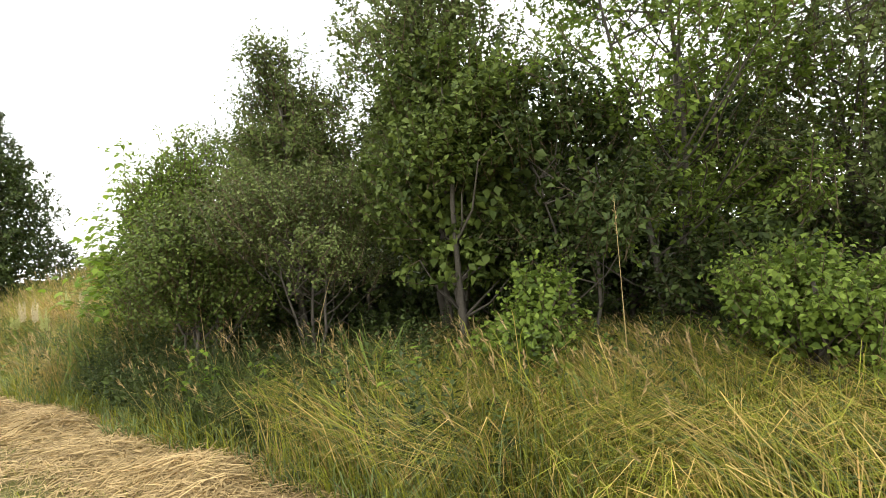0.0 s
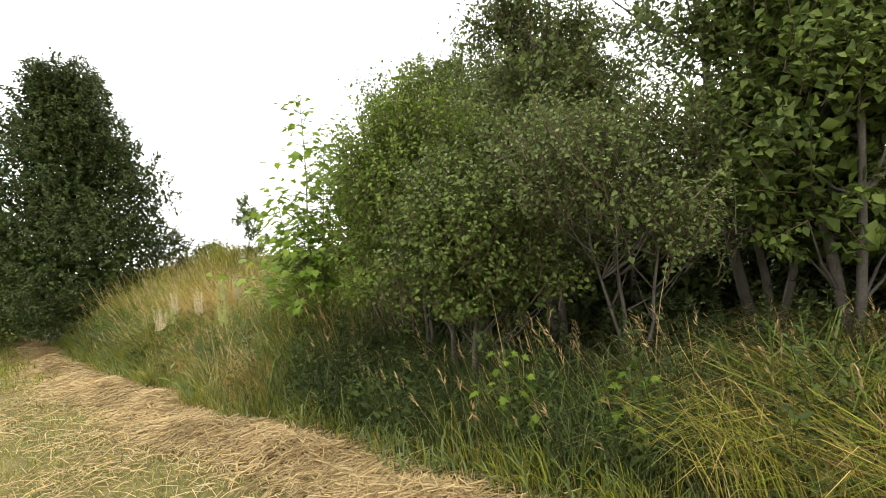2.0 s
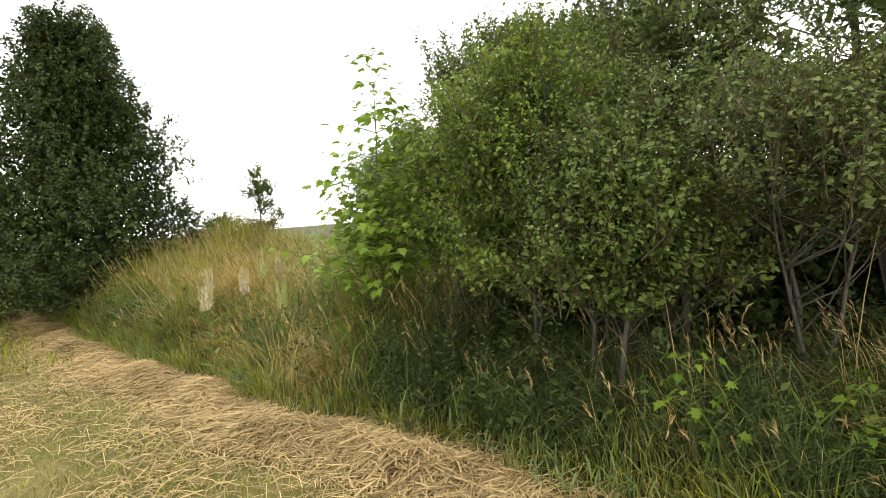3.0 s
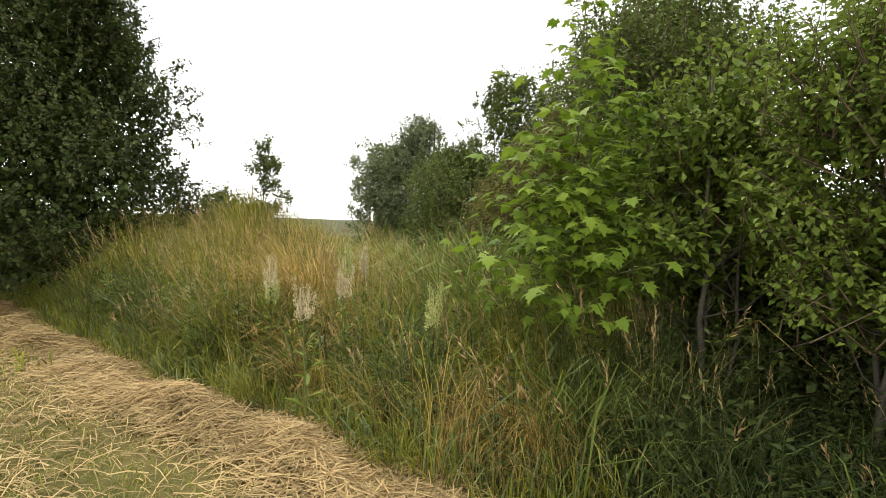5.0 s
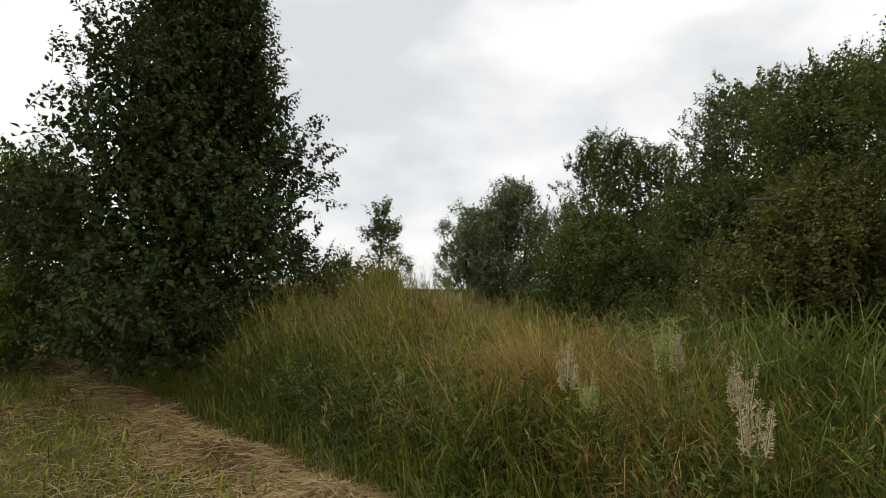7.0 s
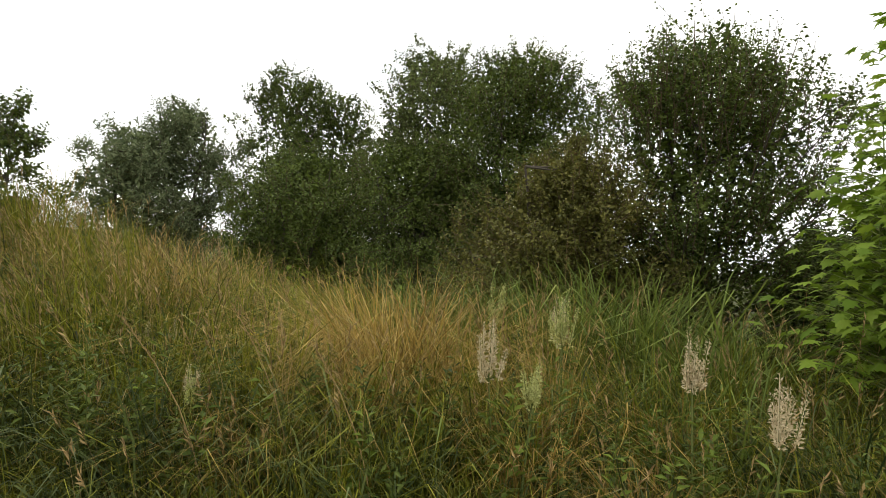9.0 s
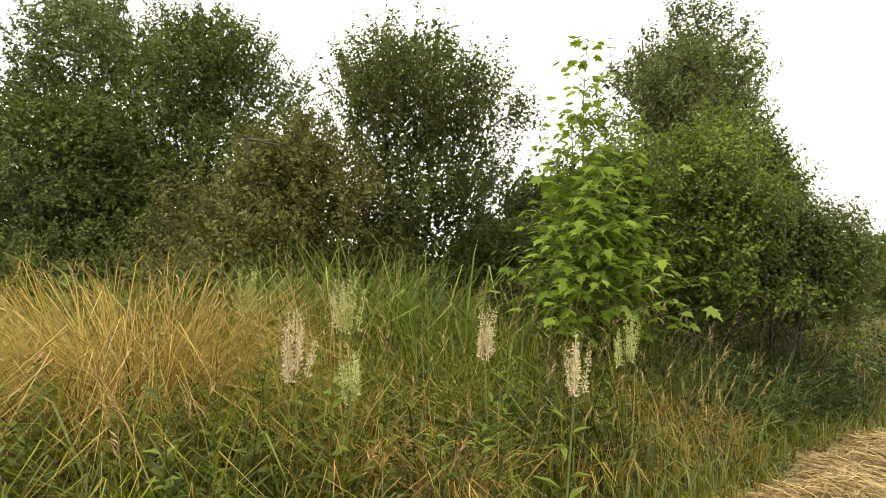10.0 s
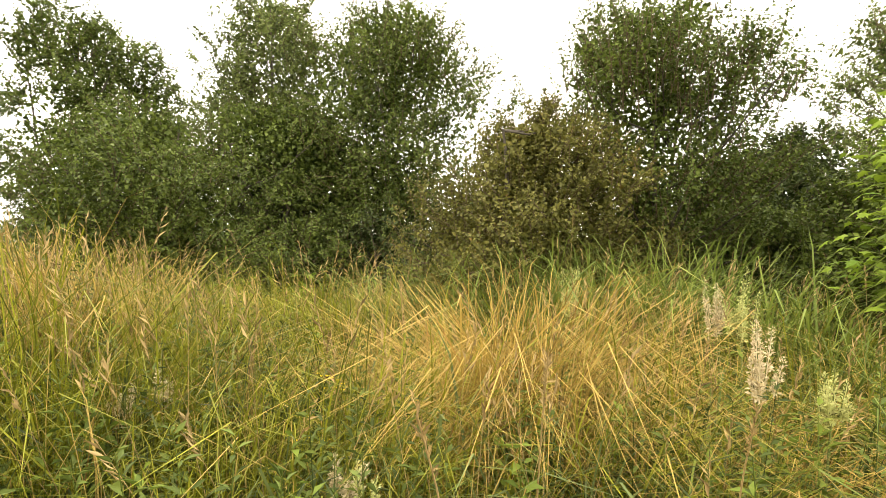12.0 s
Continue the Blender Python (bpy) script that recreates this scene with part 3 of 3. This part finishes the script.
k = rng.random(len(gx3)) < np.clip(1.2 - 0.9 * (gx3 - edge_x(gy3)), 0.04, 1)
gx3, gy3 = gx3[k], gy3[k]
grass("bluish_grass", gx3, gy3, tall(gx3, gy3) * rng.uniform(0.7, 1.2, len(gx3)), rng.uniform(0.006, 0.013, len(gx3)), M_GRASS_BLUE, rng,
      "bluish green couch grass along the mown edge")

# reeds: broad arching blades in clumps
REEDS = [(4.6, 9.3, 0.6, 420, 1.75), (5.1, 9.9, 0.6, 400, 1.7), (3.9, 8.9, 0.45, 240, 1.4), (2.75, 7.7, 0.4, 130, 0.95), (2.8, 4.6, 0.5, 70, 0.8), (5.7, 10.4, 0.7, 340, 1.65),
         (3.2, 3.2, 0.4, 90, 0.95), (2.6, 6.3, 0.4, 50, 0.75), (6.7, 10.9, 0.7, 260, 1.6), (3.3, 10.9, 0.3, 50, 1.0), (3.4, 9.6, 0.4, 120, 1.15)]
for cx, cy, rr, cnt, ht in REEDS:
    x, y = rng.normal(cx, rr * 0.55, cnt), rng.normal(cy, rr * 0.55, cnt)
    k = x > edge_x(y) + 0.15
    x, y = x[k], y[k]
    ob = grass("reed_clump", x, y, ht * rng.uniform(0.65, 1.15, len(x)), rng.uniform(0.006, 0.014, len(x)), M_REED, rng, "clump of broad fresh green reed blades", bow=(0.3, 1.1))

# long golden tussocks arching over
for cx, cy, rr, cnt, ht in [(4.05, 11.35, 0.42, 850, 1.55), (3.75, 11.45, 0.35, 350, 1.15), (3.6, 10.3, 0.3, 260, 1.0), (3.0, 10.6, 0.2, 120, 0.85), (3.2, 12.2, 0.3, 200, 0.75), (5.0, 11.7, 0.4, 350, 1.15), (5.7, 13.7, 0.45, 520, 1.25), (3.5, 9.7, 0.25, 150, 0.95), (2.75, 8.1, 0.35, 420, 0.65),
                             (2.76, 10.05, 0.22, 200, 0.6), (3.5, 1.5, 0.6, 380, 0.6), (4.2, 1.9, 0.6, 300, 0.65), (3.3, 2.7, 0.4, 160, 0.55), (2.6, 9.1, 0.2, 120, 0.6), (5.2, 15.0, 0.6, 400, 0.9)]:
    x, y = rng.normal(cx, rr * 0.5, cnt), rng.normal(cy, rr * 0.5, cnt)
    k = x > edge_x(y) + 0.1
    x, y = x[k], y[k]
    side = np.where(rng.random(len(x)) < 0.55, np.arctan2(y - cy, x - cx), 2.7) + rng.normal(0, 0.6, len(x))
    grass("golden_tussock", x, y, ht * rng.uniform(0.6, 1.15, len(x)), rng.uniform(0.004, 0.007, len(x)), M_GRASS_RUST, rng, "arching tussock of dry orange-gold grass", bow=(0.3, 1.15), lean=side)

# the unmown verge on the other side of the track
vx, vy = rng.uniform(-12, 2, 9000), rng.uniform(-6, 24, 9000)
k = vx < edge_x(vy) - 5.15
grass("verge_grass", vx[k], vy[k], rng.uniform(0.3, 0.7, k.sum()), rng.uniform(0.010, 0.02, k.sum()), M_GRASS, rng, "unmown grass verge across the track")

tx, ty, ta, ts, _ = tufts(420, 26, 2.3, 7.0, 8.4, 15.5, rng, 0.3, 0.06)
grass("cocksfoot_tufts", tx, ty, 0.75 * ts * rng.uniform(0.5, 1.2, len(tx)), rng.uniform(0.006, 0.014, len(tx)), M_GRASS_SHADE, rng, "dark green broad-bladed tufts in the meadow", bow=(0.2, 1.0), lean=ta)

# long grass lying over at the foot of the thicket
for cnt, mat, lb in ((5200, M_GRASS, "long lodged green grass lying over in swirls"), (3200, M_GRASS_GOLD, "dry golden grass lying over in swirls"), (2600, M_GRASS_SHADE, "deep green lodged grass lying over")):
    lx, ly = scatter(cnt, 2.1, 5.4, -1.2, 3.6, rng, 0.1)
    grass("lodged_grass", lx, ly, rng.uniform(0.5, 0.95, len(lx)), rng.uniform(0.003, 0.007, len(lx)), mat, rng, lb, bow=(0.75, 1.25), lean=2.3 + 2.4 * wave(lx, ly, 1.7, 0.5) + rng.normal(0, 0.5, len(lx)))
# drooping grass here also has the shade in its colour
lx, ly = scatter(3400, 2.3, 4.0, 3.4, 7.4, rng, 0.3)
grass("lodged_grass", lx, ly, rng.uniform(0.35, 0.7, len(lx)), rng.uniform(0.005, 0.011, len(lx)), M_GRASS_SHADE, rng, "long grass drooping among nettles, its green darkened for shade", bow=(0.5, 1.1), lean=rng.uniform(0, 6.28, len(lx)))

# flowering stalks over the sward
n = 3200
qx, qy = scatter(n * 2, 2.2, 9, 0.5, 17, rng, 0.25)
k = rng.random(len(qx)) < 0.3 + 0.7 * golden(qx, qy)
qx, qy = qx[k][:n], qy[k][:n]
n = len(qx)
qa = rng.normal(2.6, 0.9, n)
p0 = np.stack([qx, qy, ground_z(qx, qy)], 1)
qh = (tall(qx, qy) + 0.12) * rng.uniform(0.8, 1.15, n)
lean = np.stack([np.cos(qa), np.sin(qa), 0 * qa], 1) * rng.uniform(0.1, 0.55, n)[:, None]
p1 = p0 + (lean + [0, 0, 1]) * qh[:, None]
parts = [twigs(p0, p1, np.full((n, 1), 0.0022))]
for k in range(7):
    d = unit(p1 - p0) + rng.normal(0, 0.28, (n, 3)) + lean * 0.8
    parts.append(leaves(p1 - (p1 - p0) * (0.02 + 0.022 * k), d, rng.normal(0, 1, (n, 3)), rng.uniform(0.035, 0.075, n), rng.uniform(0.006, 0.012, n)))
tagged(solid("grass_panicles", *join(parts), M_STRAW), "straw-coloured flowering grass stalks above the sward", "grass", kind="stuff")


# leafy weeds and undergrowth
def weeds(name, x, y, h, mat, rng, label, leaf=(0.064, 0.023), per=34, spread=0.07, kind="stuff"):
    n = len(x)
    p0 = np.stack([x, y, ground_z(x, y)], 1)
    p1 = p0 + np.stack([rng.normal(0, 0.1, n), rng.normal(0, 0.1, n), np.ones(n)], 1) * h[:, None]
    t = np.linspace(0.12, 1.0, per)[None] + rng.normal(0, 0.02, (n, per))
    q = p0[:, None] + (p1 - p0)[:, None] * t[..., None]
    a = (np.arange(per) * 2.4)[None] + rng.uniform(0, 6.28, (n, 1)) + rng.normal(0, 0.3, (n, per))
    out = np.stack([np.cos(a), np.sin(a), 0.45 + 0.3 * rng.normal(0, 1, (n, per))], -1)
    q = q + out * (spread * rng.random((n, per, 1)) * (1.1 - t[..., None]))
    sz = (rng.uniform(0.7, 1.3, (n, per)) * (1.25 - 0.7 * t)).ravel()
    lv = leaves(q.reshape(-1, 3), out.reshape(-1, 3), rng.normal(0, 0.4, (n * per, 3)) + [0, 0, 1], leaf[0] * sz, leaf[1] * sz)
    v, f = join([twigs(p0, p1, np.full((n, 1), 0.004)), lv])
    return tagged(solid(name, v, f, mat), label, "weeds", kind=kind)


wx, wy = scatter(620, 2.4, 6.5, 8.6, 15, rng, 0.3)
weeds("thistle_weeds", wx, wy, rng.uniform(0.45, 1.0, len(wx)), M_LEAF_MID, rng, "slender leafy green weeds among the grass", per=44, leaf=(0.075, 0.024))
wx, wy = scatter(200, 2.5, 5.5, 9.2, 14, rng, 0.4)
weeds("broad_leaf_weeds", wx, wy, rng.uniform(0.4, 0.85, len(wx)), M_LEAF_LIGHT, rng, "leafy green weeds with broad leaves in the sward", per=30, leaf=(0.10, 0.04), spread=0.09)
# dark leaf colour on both undergrowths paints in the shade below the thicket
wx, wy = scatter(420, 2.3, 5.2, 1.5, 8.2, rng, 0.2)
weeds("nettle_undergrowth", wx, wy, rng.uniform(0.35, 0.95, len(wx)), M_LEAF_DARK, rng, "nettle-like undergrowth at the foot of the thicket, leaves darkened for shade", per=30, leaf=(0.078, 0.039), spread=0.1)
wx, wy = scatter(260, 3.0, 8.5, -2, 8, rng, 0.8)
weeds("dark_undergrowth", wx, wy, rng.uniform(0.3, 0.8, len(wx)), M_LEAF_DARK, rng, "undergrowth inside the thicket, leaves coloured dark for shade", per=26, leaf=(0.083, 0.041), spread=0.12)

# hay and stubble on the track
def strands(n, x, y, z, rng, length=(0.08, 0.30), width=0.0027):
    a = rng.uniform(0, 6.283, n)
    d = np.stack([np.cos(a), np.sin(a), rng.normal(0, 0.18, n)], 1)
    ln = rng.uniform(*length, n)[:, None]
    c = np.stack([x, y, z], 1)
    s = np.stack([-np.sin(a), np.cos(a), rng.normal(0, 0.5, n)], 1) * width
    m = c + np.array([0, 0, 1.0]) * ln * 0.08
    v = np.stack([c - d * ln / 2 - s, c - d * ln / 2 + s, m - s, m + s, c + d * ln / 2 - s, c + d * ln / 2 + s], 1).reshape(-1, 3)
    k = np.arange(n)[:, None] * 6
    return v, np.concatenate([k + t for t in ([0, 1, 3], [0, 3, 2], [2, 3, 5], [2, 5, 4])])


n = 56000
sy = np.concatenate([rng.uniform(-8, 24, n // 4), rng.uniform(2.5, 17, n - n // 4)])
so = rng.normal(0.28, 0.2, n)
sx = edge_x(sy) - so
heap = 0.17 * np.exp(-((so - 0.28) / 0.22) ** 2) * (0.6 + 0.5 * np.sin(sy * 3.1) * np.sin(sy * 1.3))
v, f = strands(n, sx, sy, ground_z(sx, sy) + 0.03 + np.clip(heap, 0, 1) * rng.random(n), rng)
tagged(solid("hay_windrow", v, f, M_STRAW), "ridge of dry cut hay along the mown edge", "hay", kind="stuff")
n = 40000
sy = rng.uniform(1, 17, n)
sx = edge_x(sy) - rng.uniform(0.3, 4.2, n)
k = wave(sx, sy, 1.3, 2.0) + rng.normal(0, 0.5, n) > 0.0
sx, sy = sx[k], sy[k]
v, f = strands(len(sx), sx, sy, ground_z(sx, sy) + 0.03 + 0.02 * rng.random(len(sx)), rng)
tagged(solid("loose_hay", v, f, M_STRAW), "loose dry hay scattered over the stubble", "hay", kind="stuff")
n = 42000
sy = np.concatenate([rng.uniform(-4, 26, n // 5), rng.uniform(2, 16, n - n // 5)])
sx = edge_x(sy) - rng.uniform(0.1, 4.2, n)
grass("stubble", sx, sy, rng.uniform(0.04, 0.13, n), rng.uniform(0.004, 0.009, n), M_STUBBLE, rng, "short mown stubble, green and yellow")

# green patches in the track
n = 30000
sy = rng.uniform(-2, 24, n)
so = rng.uniform(0.9, 5.0, n)
sx = edge_x(sy) - so
k = wave(sx, sy, 0.9, 4.0) + 0.35 * np.sin(so * 2.4) + rng.normal(0, 0.3, n) > -0.1
sx, sy = sx[k], sy[k]
grass("green_regrowth", sx, sy, rng.uniform(0.05, 0.15, len(sx)), rng.uniform(0.004, 0.008, len(sx)), M_GRASS, rng, "green regrowth in the mown track")


fy = rng.uniform(12.5, 36, 15000)
fx = edge_x(fy) - rng.uniform(0.5, 5.3, 15000)
grass("track_grass", fx, fy, rng.uniform(0.08, 0.24, 15000), rng.uniform(0.009, 0.018, 15000), M_GRASS, rng, "greener grass on the track beyond the dark tree")


# ---- maple sapling with lobed leaves
LOBES = [(0.0, 0.0), (0.12, -0.07), (0.42, -0.05), (0.25, 0.13), (0.62, 0.42), (0.27, 0.37), (0.27, 0.62), (0.13, 0.66), (0.0, 1.05)]


def lobed():
    """A five-lobed leaf, one metre long, in the xy plane with drooping lobes; vertex 0 is its centre."""
    right = LOBES[1:-1]
    ring = [LOBES[0]] + right + [LOBES[-1]] + [(-x, y) for x, y in reversed(right)]
    v = [(0.0, 0.32, 0.04)] + [(x, y, -0.22 * (x * x + (y - 0.3) ** 2)) for x, y in ring]
    n = len(ring)
    return np.array(v), np.array([(0, 1 + i, 1 + (i + 1) % n) for i in range(n)])


LV, LF = lobed()
leaf_mesh = fast_mesh("leaf", LV, LF)
leaf_mesh.materials.append(M_LEAF_MAPLE)


def lobed_plant(name, x, y, h, r, label, category, seed, stems, tiers, singles, size, per_branch=4):
    """A young maple: stems with tiers of paired branches, each bearing flat lobed leaves."""
    rng = np.random.default_rng(seed)
    root = thing(name, x, y, label, category)
    lines, spots = [], []
    for sx0, sy0, tip in stems:
        t = np.linspace(0, 1, 8)
        pts = np.stack([sx0 * t ** 0.9 + rng.normal(0, 0.01, 8), sy0 * t ** 0.9 + rng.normal(0, 0.01, 8), tip * t], 1)
        pts[0] = (0, 0, -0.05)
        lines.append((pts, 0.004 + 0.016 * (1 - t) * h / 2.8))
        for k in range(tiers):
            u = 0.38 + 0.62 * (k + rng.uniform(-0.3, 0.3)) / (tiers - 1)
            u = min(max(u, 0.34), 1.0)
            c = np.array([np.interp(u, t, pts[:, i]) for i in range(3)])
            reach = r * (0.14 + 0.9 * np.clip((1.0 - u) / 0.45, 0, 1) ** 0.8) * rng.uniform(0.6, 1.3)
            for b in range(3 if u < 0.8 else 2):
                a = k * 1.57 + b * 6.283 / (3 if u < 0.8 else 2) + rng.uniform(-0.4, 0.4)
                d = np.array([math.cos(a), math.sin(a), 0.55 if u < 0.8 else 0.9])
                ln = reach * rng.uniform(0.6, 1.1)
                e = c + d * ln * np.array([1, 1, 0.6])
                lines.append((np.array([c, (c + e) / 2 + [0, 0, 0.02], e]), np.array([0.006, 0.004, 0.002])))
                for j in range(per_branch):
                    s = (j + 1) / per_branch
                    q = c + (e - c) * s
                    la = a + (1 if j % 2 else -1) * rng.uniform(0.3, 1.3) * (0 if j == per_branch - 1 else 1)
                    o = np.array([math.cos(la), math.sin(la), 0.15]) * rng.uniform(0.03, 0.09)
                    spots.append((q + o, la, rng.uniform(-0.9, 0.1), size * rng.uniform(0.65, 1.2) * (1 - 0.25 * u)))
                    lines.append((np.array([q, q + o]), np.array([0.0016, 0.0012])))
    solid("trunk", *tubes(lines, 4), M_GREENSTEM, root)
    rng.shuffle(spots)
    mats = [Matrix.Translation(p) @ Matrix.Rotation(la - math.pi / 2, 4, "Z") @ Matrix.Rotation(tilt, 4, "X") @
            Matrix.Rotation(rng.normal(0, 0.3), 4, "Y") @ Matrix.Scale(sz, 4) for p, la, tilt, sz in spots]
    for m in mats[:singles]:
        ob = new("leaf", leaf_mesh)
        ob.parent = root
        ob.matrix_local = m
    rest = []
    for m in mats[singles:]:
        a = np.array(m)
        rest.append((LV @ a[:3, :3].T + a[:3, 3], LF))
    if rest:
        solid("foliage", *join(rest), M_LEAF_MAPLE, root, kind="stuff")
    return root


lobed_plant("maple_sapling", 3.4, 8.2, 3.4, 0.62, "bright green maple sapling with lobed leaves beside tall grass", "sapling", 61,
            [(0.14, -0.08, 3.25), (0.35, -0.15, 2.7), (-0.2, 0.14, 2.1), (0.18, -0.45, 2.4), (-0.17, -0.28, 1.85)], 16, 290, 0.13, 6)
for k, (x, y, h) in enumerate([(9.3, 12.4, 1.3), (9.9, 13.5, 1.3), (8.9, 11.6, 1.1)]):
    lobed_plant("young_maple", x, y, h, 0.3, "small young maple among dry grass", "sapling", 70 + k, [(0.03, 0.0, h), (-0.15, 0.1, h * 0.8)], 6, 0, 0.13, 2)
for k, (x, y, h) in enumerate([(2.5, 4.9, 0.72), (2.65, 4.1, 0.6), (2.9, 2.7, 0.7)]):
    lobed_plant("maple_seedling", x, y, h, 0.25, "fresh green seedling with broad lobed leaves", "seedling", 80 + k, [(0.02, 0.0, h), (0.1, 0.08, h * 0.8)], 5, 0, 0.085, 2)


# ---- dock plants with pale seed spikes
def dock(x, y, h, pale, label, seed, spikes=5):
    rng = np.random.default_rng(seed)
    root = thing("dock_plant", x, y, label, "wild plant", "pale dock plants")
    lines = []
    stem_top = np.array([rng.normal(0, 0.04), rng.normal(0, 0.04), h * 0.76])
    lines.append((np.array([[0, 0, -0.03], stem_top * 0.5, stem_top]), np.array([0.007, 0.006, 0.004])))
    for k in range(spikes):
        a = rng.uniform(0, 6.28)
        out = np.array([math.cos(a), math.sin(a), 0]) * rng.uniform(0.01, 0.10)
        b = stem_top * rng.uniform(0.95, 1.05)
        tip = np.array([stem_top[0], stem_top[1], 0]) + out + [0, 0, h * rng.uniform(0.84, 1.03)]
        lines.append((np.array([b, b + out * 0.6 + [0, 0, 0.03], tip]), np.array([0.004, 0.003, 0.002])))
        m = 90
        s = rng.random(m)
        q = b + out * 0.6 + (tip - b - out * 0.6) * s[:, None]
        d = rng.normal(0, 1, (m, 3)) + [0, 0, 0.9]
        sz = 1.15 - 0.65 * s
        lv, lf = leaves(q + unit(d) * 0.008, d, rng.normal(0, 1, (m, 3)), 0.024 * sz, 0.010 * sz)
        axis = tubes([(np.array([b + out * 0.6, tip]), np.array([0.003, 0.002]))], 4)
        solid("seed_spike", *join([(lv, lf), axis]), pale, root)
    solid("stem", *tubes(lines, 5), M_GREENSTEM, root)
    m = 9
    a = np.arange(m) * 2.4 + rng.uniform(0, 6)
    q = np.stack([0.01 * np.cos(a), 0.01 * np.sin(a), h * np.linspace(0.15, 0.66, m)], 1)
    d = np.stack([np.cos(a), np.sin(a), np.full(m, 0.5)], 1)
    for k in range(m):
        lv, lf = leaves(q[k:k + 1], d[k:k + 1], np.array([[0, 0, 1.0]]), [0.2 - 0.012 * k], [0.05 - 0.003 * k])
        solid("leaf", lv, lf, M_LEAF_LIGHT, root)
    return root


PALE = "dock plant with cream seed spikes in tall grass"
LIME = "dock plant with pale yellow-green spikes in tall grass"
for k, (x, y, h, m) in enumerate([(2.32, 9.66, 1.0, 0), (2.63, 8.86, 1.0, 1), (2.96, 10.76, 1.02, 0), (3.39, 10.38, 1.2, 1), (3.6, 10.25, 1.15, 0), (4.43, 13.09, 0.6, 0), (4.2, 13.3, 0.58, 0),
                                  (3.28, 12.63, 0.68, 0), (3.05, 12.5, 0.64, 1), (2.78, 9.75, 1.08, 0), (4.56, 10.58, 1.2, 1), (2.82, 10.67, 0.88, 1)]):
    dock(x, y, h + 0.1, M_LIMECREAM if m else M_CREAM, LIME if m else PALE, 100 + k, (7 + k % 4) if h > 0.8 else 4)


# ---- yellow ragwort
def ragwort(x, y, h, seed):
    rng = np.random.default_rng(seed)
    root = thing("ragwort", x, y, "yellow-flowered ragwort with feathery green leaves", "wild plant")
    lines, fl = [(np.array([[0, 0, -0.02], [0.01, 0, h * 0.6], [0.0, 0.02, h * 0.85]]), np.array([0.006, 0.005, 0.004]))], []
    for k in range(14):
        a, s = rng.uniform(0, 6.28), rng.uniform(0.02, 0.1)
        e = np.array([math.cos(a) * s, math.sin(a) * s, h * rng.uniform(0.9, 1.03)])
        lines.append((np.array([[0.0, 0.02, h * 0.8], e]), np.array([0.003, 0.002])))
        pa = np.arange(8) * 0.785
        d = np.stack([np.cos(pa), np.sin(pa), np.full(8, 0.25)], 1)
        solid("flower", *leaves(np.repeat(e[None], 8, 0), d, np.repeat([[0, 0, 1.0]], 8, 0), np.full(8, 0.014), np.full(8, 0.007)), M_YELLOW, root)
    solid("stem", *tubes(lines, 5), M_GREENSTEM, root)
    m = 40
    a = rng.uniform(0, 6.28, m)
    q = np.stack([0 * a, 0 * a, h * rng.uniform(0.15, 0.85, m)], 1)
    solid("foliage", *leaves(q, np.stack([np.cos(a), np.sin(a), 0.6 + 0 * a], 1), rng.normal(0, 0.4, (m, 3)) + [0, 0, 1], rng.uniform(0.06, 0.12, m), rng.uniform(0.012, 0.025, m)), M_LEAF_LIGHT, root)


ragwort(4.1, 12.4, 0.75, 201)
ragwort(3.9, 12.5, 0.55, 202)


# ---- single dry stalks
def stalk(x, y, h, lean, seed):
    rng = np.random.default_rng(seed)
    root = thing("dry_stalk", x, y, "tall pale dry reed stalk", "wild plant", "dry stalks")
    t = np.linspace(0, 1, 6)
    pts = np.stack([lean[0] * t ** 2, lean[1] * t ** 2, h * t - 0.03], 1)
    solid("stem", *tubes([(pts, 0.005 - 0.003 * t)], 5), M_STRAW, root)
    m = 30
    q = pts[-1] - (pts[-1] - pts[-2]) * rng.random((m, 1)) * 0.9
    solid("plume", *join([tubes([(np.array([pts[-2], pts[-1]]), np.array([0.0024, 0.002]))], 4), leaves(q, rng.normal(0, 0.4, (m, 3)) + [lean[0], lean[1], 1], rng.normal(0, 1, (m, 3)), rng.uniform(0.02, 0.05, m), np.full(m, 0.006))]), M_STRAW, root)


for k, (x, y, h, lx, ly) in enumerate([(3.95, 1.33, 1.7, 0.05, 0.02), (2.7, 5.0, 1.2, 0.02, 0.1), (5.7, 9.7, 1.75, -0.1, 0.05), (2.9, 12.3, 1.15, -0.35, 0.3), (3.1, 11.9, 1.2, -0.4, 0.25),
                                       (2.7, 11.4, 1.1, -0.3, 0.3), (3.3, 4.2, 1.5, 0.3, -0.2), (4.1, 12.0, 1.3, -0.4, 0.2)]):
    stalk(x, y, h, (lx, ly), 300 + k)
